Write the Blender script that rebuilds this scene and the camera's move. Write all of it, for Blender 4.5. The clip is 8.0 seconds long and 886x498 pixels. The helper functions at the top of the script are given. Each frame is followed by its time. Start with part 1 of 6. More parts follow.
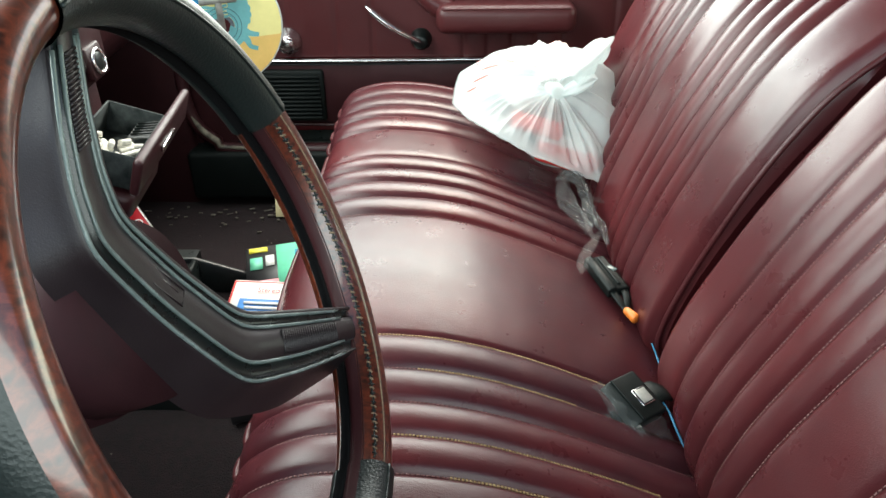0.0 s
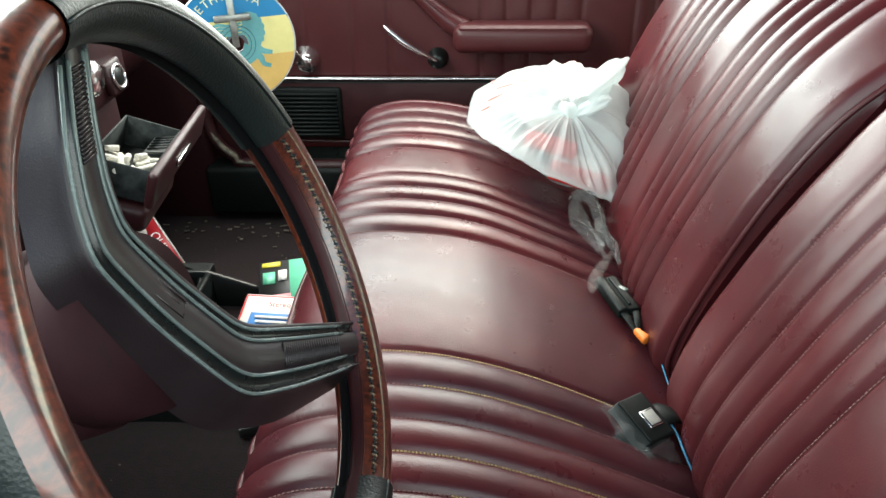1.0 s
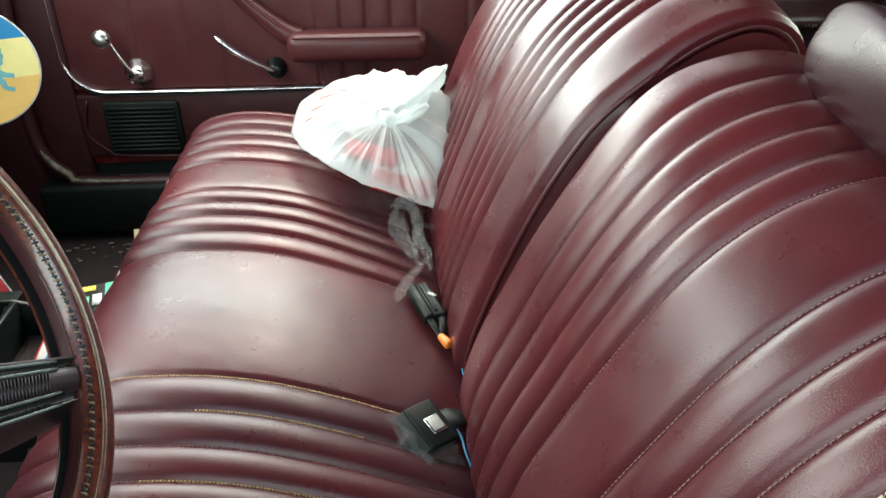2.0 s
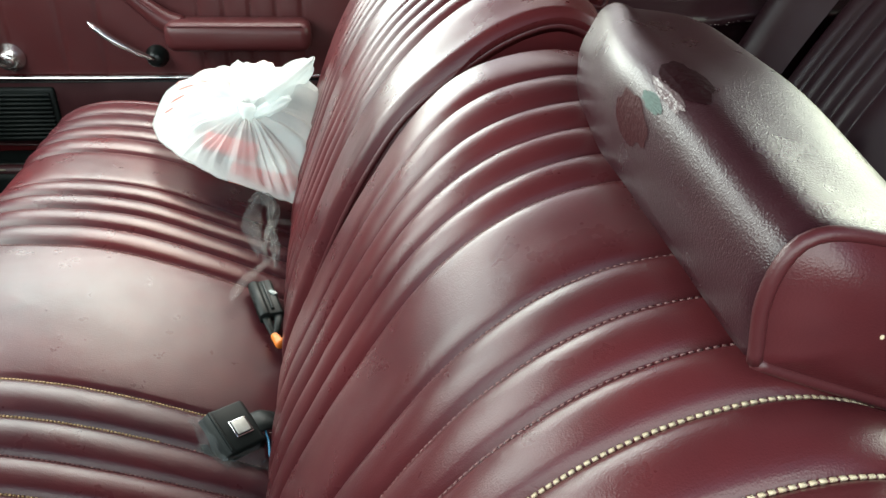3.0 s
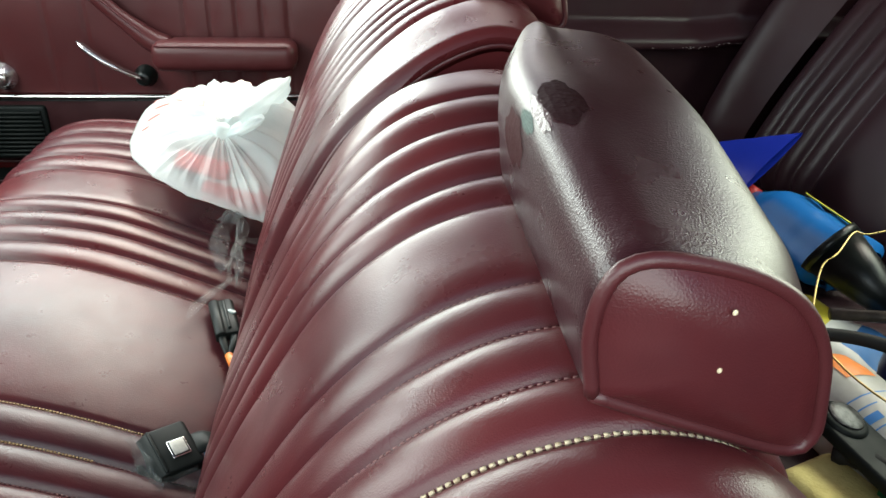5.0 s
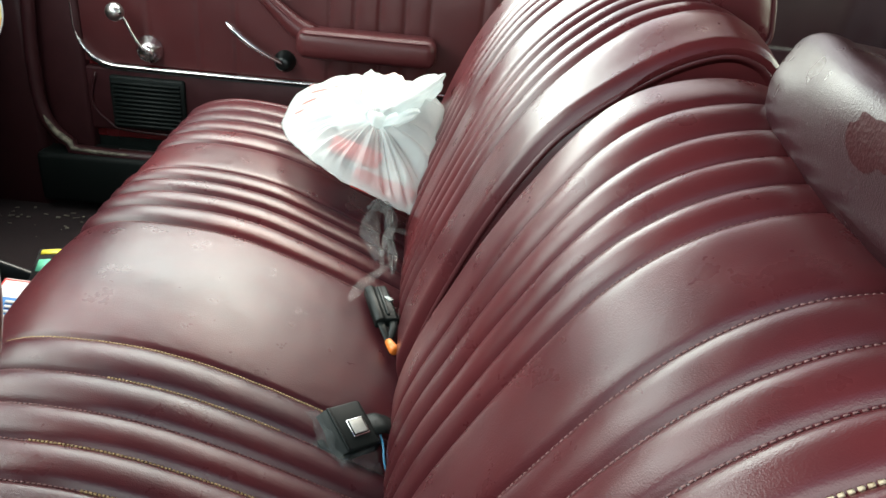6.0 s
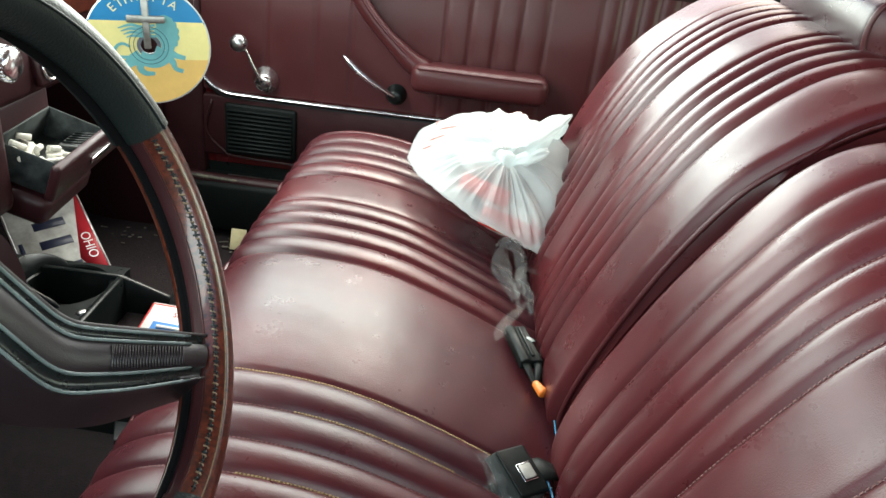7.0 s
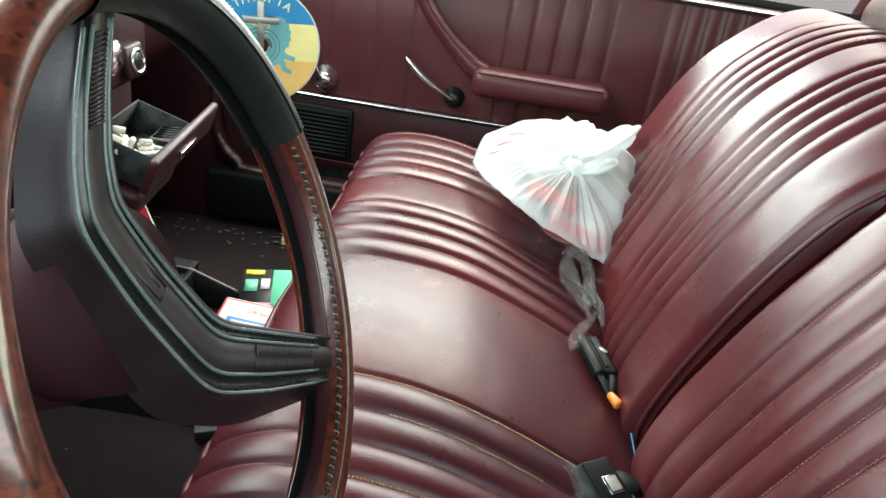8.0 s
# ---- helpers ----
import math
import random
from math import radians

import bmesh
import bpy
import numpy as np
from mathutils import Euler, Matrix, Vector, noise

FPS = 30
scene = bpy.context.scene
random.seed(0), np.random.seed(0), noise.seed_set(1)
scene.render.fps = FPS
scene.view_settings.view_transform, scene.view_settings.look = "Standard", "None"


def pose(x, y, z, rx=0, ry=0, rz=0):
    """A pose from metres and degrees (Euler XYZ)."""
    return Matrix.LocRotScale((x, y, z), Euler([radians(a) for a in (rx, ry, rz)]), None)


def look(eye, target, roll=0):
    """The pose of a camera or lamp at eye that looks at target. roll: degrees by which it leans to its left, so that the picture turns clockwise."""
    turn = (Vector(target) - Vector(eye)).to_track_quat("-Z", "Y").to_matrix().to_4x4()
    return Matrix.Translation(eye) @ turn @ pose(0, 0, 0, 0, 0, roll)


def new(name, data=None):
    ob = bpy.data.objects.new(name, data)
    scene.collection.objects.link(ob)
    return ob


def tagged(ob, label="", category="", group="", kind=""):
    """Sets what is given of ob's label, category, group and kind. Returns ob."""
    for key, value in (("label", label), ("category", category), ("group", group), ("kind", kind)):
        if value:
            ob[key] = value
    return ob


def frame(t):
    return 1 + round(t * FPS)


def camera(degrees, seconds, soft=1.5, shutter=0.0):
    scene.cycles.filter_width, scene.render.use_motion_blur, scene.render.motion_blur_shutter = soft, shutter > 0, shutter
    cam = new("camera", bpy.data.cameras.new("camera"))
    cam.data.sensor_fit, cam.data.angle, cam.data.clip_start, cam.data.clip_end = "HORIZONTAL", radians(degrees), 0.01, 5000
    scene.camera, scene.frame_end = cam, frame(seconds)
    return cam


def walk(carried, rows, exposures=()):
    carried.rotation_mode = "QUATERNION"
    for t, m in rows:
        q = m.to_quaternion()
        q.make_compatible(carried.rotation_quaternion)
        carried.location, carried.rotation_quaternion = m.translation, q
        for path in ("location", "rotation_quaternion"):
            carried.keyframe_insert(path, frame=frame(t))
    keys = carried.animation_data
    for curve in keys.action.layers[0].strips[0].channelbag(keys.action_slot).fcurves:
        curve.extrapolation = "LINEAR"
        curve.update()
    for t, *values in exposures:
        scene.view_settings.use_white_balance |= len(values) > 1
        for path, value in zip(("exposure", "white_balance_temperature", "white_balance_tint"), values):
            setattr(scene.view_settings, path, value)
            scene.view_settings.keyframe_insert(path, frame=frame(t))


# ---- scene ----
cam = camera(62.5, 8.0)
PATH = [
    (0, (-0.005, -0.033, 0.926), (0.0, 1.667, -0.126), -0.4),
    (0.5, (-0.005, -0.032, 0.924), (-0.086, 1.712, -0.051), -0.9),
    (1, (0.007, -0.035, 0.926), (-0.04, 1.691, -0.084), -0.4),
    (1.5, (0.076, -0.036, 0.938), (0.151, 1.693, -0.065), -0.2),
    (3, (0.339, -0.037, 0.943), (0.609, 1.658, -0.083), 2.5),
    (3.5, (0.4, -0.04, 0.942), (0.689, 1.663, -0.066), 3.5),
    (4, (0.432, -0.04, 0.944), (0.694, 1.678, -0.045), 2.5),
    (4.2, (0.448, -0.038, 0.948), (0.709, 1.686, -0.031), 2.4),
    (5.3, (0.394, -0.036, 0.937), (0.565, 1.701, -0.04), 3.0),
    (5.5, (0.359, -0.036, 0.934), (0.526, 1.707, -0.032), 4.8),
    (6, (0.254, -0.031, 0.911), (0.36, 1.724, -0.042), 6.4),
    (6.5, (0.168, -0.033, 0.92), (0.221, 1.739, -0.007), 6.5),
    (7, (0.096, -0.03, 0.917), (0.105, 1.754, 0.014), 7.2),
    (7.5, (0.041, -0.032, 0.916), (0.026, 1.75, 0.008), 8.3),
    (8, (0.004, -0.035, 0.915), (-0.018, 1.746, 0.006), 9.1),
]
walk(cam, [(t, look(eye, target, roll)) for t, eye, target, roll in PATH], [(0.0, 2.75, 6800, 9), (8.0, 2.75, 6800, 9)])

# ---------------------------------------------------------------- light
world = bpy.data.worlds.new("overcast_sky")
scene.world = world
world.use_nodes = True
wn, wl = world.node_tree.nodes, world.node_tree.links
sky = wn.new("ShaderNodeTexSky")
sky.sky_type, sky.sun_disc = "NISHITA", False
sky.sun_elevation, sky.sun_rotation = radians(52), radians(20)
sky.air_density, sky.dust_density = 1.0, 4.0
wl.new(sky.outputs[0], wn["Background"].inputs[0])
wn["Background"].inputs[1].default_value = 0.06
sun = new("sun", bpy.data.lights.new("sun", "SUN"))
sun.data.energy, sun.data.angle, sun.data.color = 0.5, radians(40), (1.0, 0.96, 0.9)
sun.matrix_world = look((0.4, 1.6, 4.6), (0, 0, 0))


def window_light(name, eye, target, wide, high, power, colour=(0.88, 1.0, 0.955)):
    """Overcast daylight entering by one window opening."""
    lamp = new(name, bpy.data.lights.new(name, "AREA"))
    lamp.data.shape, lamp.data.size, lamp.data.size_y = "RECTANGLE", wide, high
    lamp.data.energy, lamp.data.color = power, colour
    lamp.matrix_world = look(eye, target)


window_light("passenger_window_daylight", (-0.11, 1.66, 0.99), (-0.1, 0.0, 0.84), 0.98, 0.45, 2.55)
window_light("windscreen_daylight", (-0.67, 0.76, 1.09), (0.33, 0.76, 0.2), 1.25, 0.7, 4.25)
window_light("driver_window_daylight", (0.17, -0.24, 0.99), (0.17, 1.5, 0.8), 1.2, 0.42, 1.35)
window_light("rear_window_daylight", (1.62, 0.8, 1.02), (0.6, 0.8, 0.5), 1.15, 0.45, 1.95, (0.86, 1.0, 0.78))

# ---------------------------------------------------------------- materials
def node_mat(name):
    m = bpy.data.materials.new(name)
    m.use_nodes = True
    nt = m.node_tree
    return m, nt, nt.nodes["Principled BSDF"]


def ramp(nt, fac, stops):
    r = nt.nodes.new("ShaderNodeValToRGB")
    while len(r.color_ramp.elements) < len(stops):
        r.color_ramp.elements.new(0.5)
    for e, (p, c) in zip(r.color_ramp.elements, stops):
        e.position, e.color = p, (*c, 1)
    nt.links.new(fac, r.inputs[0])
    return r.outputs[0]


def noise_tex(nt, scale, detail=4, rough=0.55, stretch=(1, 1, 1), distort=0.0):
    tc = nt.nodes.new("ShaderNodeTexCoord")
    mp = nt.nodes.new("ShaderNodeMapping")
    mp.inputs["Scale"].default_value = stretch
    n = nt.nodes.new("ShaderNodeTexNoise")
    n.inputs["Scale"].default_value, n.inputs["Detail"].default_value = scale, detail
    n.inputs["Roughness"].default_value, n.inputs["Distortion"].default_value = rough, distort
    nt.links.new(tc.outputs["Object"], mp.inputs[0])
    nt.links.new(mp.outputs[0], n.inputs["Vector"])
    return n.outputs["Fac"], mp.outputs[0]


def bump(nt, bsdf, height, strength, distance, under=None):
    b = nt.nodes.new("ShaderNodeBump")
    b.inputs["Strength"].default_value, b.inputs["Distance"].default_value = strength, distance
    nt.links.new(height, b.inputs["Height"])
    if under is not None:
        nt.links.new(under, b.inputs["Normal"])
    nt.links.new(b.outputs[0], bsdf.inputs["Normal"])
    return b.outputs[0]


def spread(nt, bsdf, fac, low, high):
    m = nt.nodes.new("ShaderNodeMapRange")
    m.inputs["From Min"].default_value, m.inputs["From Max"].default_value = 0.3, 0.7
    m.inputs["To Min"].default_value, m.inputs["To Max"].default_value = low, high
    nt.links.new(fac, m.inputs[0])
    nt.links.new(m.outputs[0], bsdf.inputs["Roughness"])


def vinyl(name, dark, light, rough=(0.27, 0.31), grain=0.4, cells=900, gloss=0.4):
    """Grained upholstery vinyl: blotchy colour, pebbled relief, uneven sheen."""
    m, nt, b = node_mat(name)
    big, _ = noise_tex(nt, 5, 5, 0.6)
    nt.links.new(ramp(nt, big, [(0.3, dark), (0.7, light)]), b.inputs["Base Color"])
    mid, vec = noise_tex(nt, 22, 4, 0.6)
    spread(nt, b, mid, *rough)
    v = nt.nodes.new("ShaderNodeTexVoronoi")
    v.inputs["Scale"].default_value = cells
    nt.links.new(vec, v.inputs["Vector"])
    g = bump(nt, b, v.outputs["Distance"], grain * 0.6, 0.0005)
    cr, _ = noise_tex(nt, 460, 4, 0.6, (0.42, 1.8, 0.55), 0.25)
    g = bump(nt, b, cr, grain * 0.55, 0.0007, g)
    b.inputs["Specular IOR Level"].default_value = gloss
    return m


def plain(name, low, high, rough=(0.4, 0.6), scale=40, relief=0.1, depth=0.001, metal=0.0, fine=300, coat=0.0, gloss=0.5):
    m, nt, b = node_mat(name)
    big, _ = noise_tex(nt, scale, 5, 0.6)
    nt.links.new(ramp(nt, big, [(0.3, low), (0.7, high)]), b.inputs["Base Color"])
    f, _ = noise_tex(nt, fine, 3, 0.6)
    spread(nt, b, big, *rough)
    bump(nt, b, f, relief, depth)
    b.inputs["Metallic"].default_value, b.inputs["Coat Weight"].default_value = metal, coat
    b.inputs["Specular IOR Level"].default_value = gloss
    return m


VINYL = vinyl("maroon_vinyl", (0.05, 0.0105, 0.0132), (0.092, 0.015, 0.0172), (0.26, 0.33), 0.3)
VINYL_CUSHION = vinyl("worn_maroon_cushion_vinyl", (0.03, 0.0098, 0.014), (0.082, 0.0135, 0.0158), (0.26, 0.35))
# head restraint covers: seat vinyl copied darker, shade put into the colour
VINYL_HEAD = vinyl("shaded_maroon_vinyl", (0.023, 0.0072, 0.01), (0.036, 0.0092, 0.0124), (0.26, 0.32), 0.5)
VINYL_DOOR = vinyl("maroon_door_vinyl", (0.052, 0.011, 0.0125), (0.07, 0.014, 0.0155), (0.34, 0.46), 0.3)
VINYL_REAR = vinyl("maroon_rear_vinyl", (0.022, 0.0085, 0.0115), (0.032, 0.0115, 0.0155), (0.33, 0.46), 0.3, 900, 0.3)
VINYL_PIPING = vinyl("maroon_piping", (0.055, 0.011, 0.013), (0.072, 0.015, 0.0175), (0.32, 0.42), 0.25)
LEATHER = vinyl("black_leather", (0.006, 0.0105, 0.0102), (0.011, 0.017, 0.0165), (0.34, 0.43), 0.6, 500, 0.36)
PLASTIC_MAROON = plain("maroon_plastic", (0.026, 0.007, 0.0085), (0.036, 0.009, 0.011), (0.38, 0.5), 30, 0.15, 0.0006, fine=600, gloss=0.32)
PLASTIC_PAD = plain("dark_maroon_pad_plastic", (0.0115, 0.0088, 0.0105), (0.017, 0.0125, 0.0145), (0.32, 0.42), 30, 0.3, 0.0006, fine=900)
PLASTIC_BLACK = plain("black_plastic", (0.004, 0.0062, 0.006), (0.007, 0.0098, 0.0095), (0.26, 0.4), 50, 0.12, 0.0005, fine=500, gloss=0.3)
MATT_MAROON = plain("matt_maroon_plastic", (0.02, 0.0065, 0.0085), (0.028, 0.009, 0.0115), (0.6, 0.75), 40, 0.15, 0.0006, fine=500, gloss=0.12)
MATT_BLACK = plain("matt_black_plastic", (0.003, 0.0055, 0.0052), (0.006, 0.0085, 0.008), (0.5, 0.65), 50, 0.12, 0.0005, fine=500, gloss=0.2)
RUBBER = plain("black_rubber", (0.008, 0.008, 0.009), (0.016, 0.016, 0.016), (0.55, 0.7), 60, gloss=0.2)
CHROME = plain("worn_chrome", (0.78, 0.79, 0.78), (0.9, 0.9, 0.89), (0.12, 0.28), 60, 0.05, 0.0004, 1.0)
STEEL = plain("dull_steel", (0.4, 0.4, 0.4), (0.6, 0.6, 0.58), (0.25, 0.4), 90, 0.1, 0.0004, 1.0)
CARPET = plain("dark_maroon_carpet", (0.01, 0.0055, 0.0065), (0.026, 0.0125, 0.0145), (0.9, 1.0), 90, 0.9, 0.006, fine=520)
THREAD = plain("maroon_thread", (0.17, 0.075, 0.07), (0.3, 0.16, 0.15), (0.6, 0.8), 200)
THREAD_GOLD = plain("yellowed_thread", (0.22, 0.13, 0.05), (0.44, 0.31, 0.15), (0.6, 0.8), 160)
THREAD_PALE = plain("bleached_thread", (0.45, 0.33, 0.2), (0.7, 0.6, 0.42), (0.6, 0.8), 160)
HEADLINER = plain("maroon_headliner", (0.03, 0.009, 0.01), (0.042, 0.013, 0.014), (0.85, 1.0), 30, 0.3, 0.002)
PAINT = plain("maroon_body_paint", (0.12, 0.012, 0.014), (0.14, 0.015, 0.017), (0.2, 0.3), 8, 0.02, coat=1.0)
ASPHALT = plain("asphalt", (0.04, 0.04, 0.042), (0.065, 0.064, 0.062), (0.8, 0.95), 6, 0.6, 0.01, fine=90)


def wood_grain(name):
    """Lacquered burl wood-grain: red-brown, swirled, with dark eyes."""
    m, nt, b = node_mat(name)
    swirl, vec = noise_tex(nt, 60, 6, 0.65, (1, 1, 1), 2.6)
    col = ramp(nt, swirl, [(0.25, (0.018, 0.006, 0.004)), (0.45, (0.055, 0.0115, 0.006)), (0.62, (0.12, 0.0235, 0.0105)), (0.8, (0.03, 0.0065, 0.004))])
    v = nt.nodes.new("ShaderNodeTexVoronoi")
    v.inputs["Scale"].default_value = 130
    nt.links.new(vec, v.inputs["Vector"])
    eye = ramp(nt, v.outputs["Distance"], [(0.1, (0.08, 0.05, 0.05)), (0.32, (1, 1, 1))])
    mix = nt.nodes.new("ShaderNodeMix")
    mix.data_type, mix.blend_type = "RGBA", "MULTIPLY"
    mix.inputs[0].default_value = 0.85
    nt.links.new(col, mix.inputs[6])
    nt.links.new(eye, mix.inputs[7])
    nt.links.new(mix.outputs[2], b.inputs["Base Color"])
    b.inputs["Roughness"].default_value = 0.3
    b.inputs["Coat Weight"].default_value, b.inputs["Coat Roughness"].default_value = 0.8, 0.1
    f, _ = noise_tex(nt, 160, 3)
    bump(nt, b, f, 0.15, 0.001)
    return m


WOOD = wood_grain("burl_wood_grain")


def milky(name, colour, clear, rough=0.25):
    """Half see-through plastic sheet: part diffuse, part clear."""
    m, nt, b = node_mat(name)
    b.inputs["Base Color"].default_value, b.inputs["Roughness"].default_value = (*colour, 1), rough
    mix, tr = nt.nodes.new("ShaderNodeMixShader"), nt.nodes.new("ShaderNodeBsdfTransparent")
    mix.inputs[0].default_value = clear
    nt.links.new(b.outputs[0], mix.inputs[1])
    nt.links.new(tr.outputs[0], mix.inputs[2])
    nt.links.new(mix.outputs[0], nt.nodes["Material Output"].inputs[0])
    n, _ = noise_tex(nt, 160, 5, 0.7)
    bump(nt, b, n, 0.45, 0.005)
    return m


WRAP = milky("crinkled_clear_wrapper", (0.16, 0.175, 0.175), 0.8, 0.07)
KNIFE = milky("pale_clear_plastic", (0.2, 0.19, 0.185), 0.88, 0.08)


def flat_colour(name, c, rough=0.45, var=0.12, scale=60, coat=0.0):
    lo = tuple(max(0, v * (1 - var)) for v in c)
    hi = tuple(min(1, v * (1 + var)) for v in c)
    return plain(name, lo, hi, (rough - 0.06, rough + 0.08), scale, 0.06, 0.0005, coat=coat)


# ---------------------------------------------------------------- mesh helpers
def link(name, mesh, mat, parent=None, label="", smooth=True):
    for m in (mat if isinstance(mat, (list, tuple)) else [mat]):
        mesh.materials.append(m)
    if smooth:
        mesh.shade_smooth()
    ob = new(name, mesh)
    if parent is not None:
        ob.parent = parent
    if label:
        ob["label"] = label
    return ob


def part(name, bm, mat, parent=None, label="", smooth=True):
    mesh = bpy.data.meshes.new(name)
    bm.normal_update()
    bm.to_mesh(mesh)
    bm.free()
    return link(name, mesh, mat, parent, label, smooth)


def thing(name, label, category, at=(0, 0, 0), group="", kind=""):
    ob = new(name)
    ob.location = at
    ob.empty_display_size = 0.05
    return tagged(ob, label, category, group, kind)


def keep_place(ob, parent):
    """Makes ob a child of an Empty at a place, leaving ob's world place as it is."""
    ob.parent = parent
    ob.matrix_parent_inverse = Matrix.Translation(parent.location).inverted()
    return ob


def grid(name, f, us, vs, mat, parent=None, label="", wrap_u=False, wrap_v=False, slot=None):
    """A sheet of quads through f(u, v), smooth."""
    nu, nv = len(us), len(vs)
    verts = [f(u, v) for u in us for v in vs]
    faces, slots = [], []
    for i in range(nu if wrap_u else nu - 1):
        for j in range(nv if wrap_v else nv - 1):
            a, b = i * nv + j, ((i + 1) % nu) * nv + j
            c, d = ((i + 1) % nu) * nv + (j + 1) % nv, i * nv + (j + 1) % nv
            faces.append((a, b, c, d))
            if slot:
                slots.append(slot(us[i], vs[j]))
    mesh = bpy.data.meshes.new(name)
    mesh.from_pydata([tuple(p) for p in verts], [], faces)
    ob = link(name, mesh, mat, parent, label)
    if slot:
        mesh.polygons.foreach_set("material_index", slots)
    mesh.update()
    return ob


def spline(points, n):
    """n places along a smooth line through points, evenly spaced."""
    p = np.array(points, float)
    q = np.vstack([2 * p[0] - p[1], p, 2 * p[-1] - p[-2]])
    out = []
    for i in range(1, len(q) - 2):
        for t in np.linspace(0, 1, 24, endpoint=False):
            a, b, c, d = q[i - 1], q[i], q[i + 1], q[i + 2]
            out.append(0.5 * (2 * b + (c - a) * t + (2 * a - 5 * b + 4 * c - d) * t * t + (3 * b - a - 3 * c + d) * t ** 3))
    out.append(p[-1])
    out = np.array(out)
    s = np.r_[0, np.cumsum(np.linalg.norm(np.diff(out, axis=0), axis=1))]
    w = np.linspace(0, s[-1], n)
    return np.stack([np.interp(w, s, out[:, k]) for k in range(out.shape[1])], 1)


def tube_into(bm, line, radius, sides=8, flat=1.0, caps=True):
    """A round (or flattened) bar along a line; radius: a number or one for each place."""
    pts = [Vector(p) for p in line]
    n = len(pts)
    rad = [radius] * n if isinstance(radius, (int, float)) else list(radius)
    up = Vector((0, 0, 1))
    if abs((pts[1] - pts[0]).normalized().z) > 0.9:
        up = Vector((1, 0, 0))
    rings = []
    side = None
    for i, p in enumerate(pts):
        t = (pts[min(i + 1, n - 1)] - pts[max(i - 1, 0)]).normalized()
        side = t.cross(up) if side is None else side - t * side.dot(t)
        side.normalize()
        other = t.cross(side)
        rings.append([bm.verts.new(p + side * (rad[i] * math.cos(k * math.tau / sides)) + other * (rad[i] * flat * math.sin(k * math.tau / sides))) for k in range(sides)])
    for a, b in zip(rings, rings[1:]):
        for k in range(sides):
            bm.faces.new((a[k], a[(k + 1) % sides], b[(k + 1) % sides], b[k]))
    if caps:
        bm.faces.new(rings[0][::-1])
        bm.faces.new(rings[-1])
    return bm


def tube(line, radius, sides=8, flat=1.0):
    return tube_into(bmesh.new(), line, radius, sides, flat)


def box_into(bm, size, m=Matrix(), bevel=0.0, segments=2):
    got = bmesh.ops.create_cube(bm, size=1.0)["verts"]
    bmesh.ops.scale(bm, vec=size, verts=got)
    if bevel:
        edges = list({e for v in got for e in v.link_edges})
        made = bmesh.ops.bevel(bm, geom=edges, offset=bevel, segments=segments, affect="EDGES", profile=0.5)
        got = list({v for f in made["faces"] for v in f.verts} | {v for v in got if v.is_valid})
    bmesh.ops.transform(bm, matrix=m, verts=got)
    return bm


def box(size, m=Matrix(), bevel=0.0, segments=2):
    return box_into(bmesh.new(), size, m, bevel, segments)


def slab(x0, x1, y0, y1, z0, z1, bevel=0.0, segments=2):
    return box((x1 - x0, y1 - y0, z1 - z0), Matrix.Translation(((x0 + x1) / 2, (y0 + y1) / 2, (z0 + z1) / 2)), bevel, segments)


def prism(outline, depth, m=Matrix(), bevel=0.0, segments=2):
    """An outline in its own x, y, made depth thick along its z."""
    bm = bmesh.new()
    lo = [bm.verts.new((x, y, 0)) for x, y in outline]
    hi = [bm.verts.new((x, y, depth)) for x, y in outline]
    bm.faces.new(lo[::-1])
    bm.faces.new(hi)
    n = len(lo)
    for i in range(n):
        bm.faces.new((lo[i], lo[(i + 1) % n], hi[(i + 1) % n], hi[i]))
    bmesh.ops.recalc_face_normals(bm, faces=bm.faces)
    if bevel:
        bmesh.ops.bevel(bm, geom=list(bm.edges), offset=bevel, segments=segments, affect="EDGES", profile=0.5)
    bmesh.ops.transform(bm, matrix=m, verts=bm.verts)
    return bm


def lathe(profile, m=Matrix(), sides=24):
    """A turned body: (radius, height) pairs round the z axis."""
    bm = bmesh.new()
    rings = []
    for r, h in profile:
        rings.append([bm.verts.new((r * math.cos(k * math.tau / sides), r * math.sin(k * math.tau / sides), h)) for k in range(sides)])
    for a, b in zip(rings, rings[1:]):
        for k in range(sides):
            bm.faces.new((a[k], a[(k + 1) % sides], b[(k + 1) % sides], b[k]))
    bm.faces.new(rings[0][::-1])
    bm.faces.new(rings[-1])
    bmesh.ops.transform(bm, matrix=m, verts=bm.verts)
    return bm


def frame_of(origin, x_axis, y_axis):
    """A pose from an origin and two directions (y made square to x)."""
    x = Vector(x_axis).normalized()
    z = x.cross(Vector(y_axis)).normalized()
    y = z.cross(x)
    return Matrix.Translation(origin) @ Matrix((x, y, z)).transposed().to_4x4()


def text_mesh(body, size, mat, m, parent=None, name="lettering", depth=0.0002, align="CENTER", wide=1.0):
    cu = bpy.data.curves.new(name, "FONT")
    cu.body, cu.size, cu.extrude, cu.align_x, cu.align_y = body, size, depth, align, "CENTER"
    tmp = bpy.data.objects.new(name, cu)
    scene.collection.objects.link(tmp)
    mesh = bpy.data.meshes.new_from_object(tmp.evaluated_get(bpy.context.evaluated_depsgraph_get()))
    bpy.data.objects.remove(tmp)
    mesh.transform(m @ Matrix.Diagonal((wide, 1, 1, 1)))
    return link(name, mesh, mat, parent, smooth=False)


def smooth(v):
    v = min(1.0, max(0.0, v))
    return v * v * (3 - 2 * v)

# ---------------------------------------------------------------- car shell
DOOR_Y, BELT, SILL, FLOOR, ROOF = 1.612, 0.75, 0.235, 0.08, 1.36
MID = 0.74


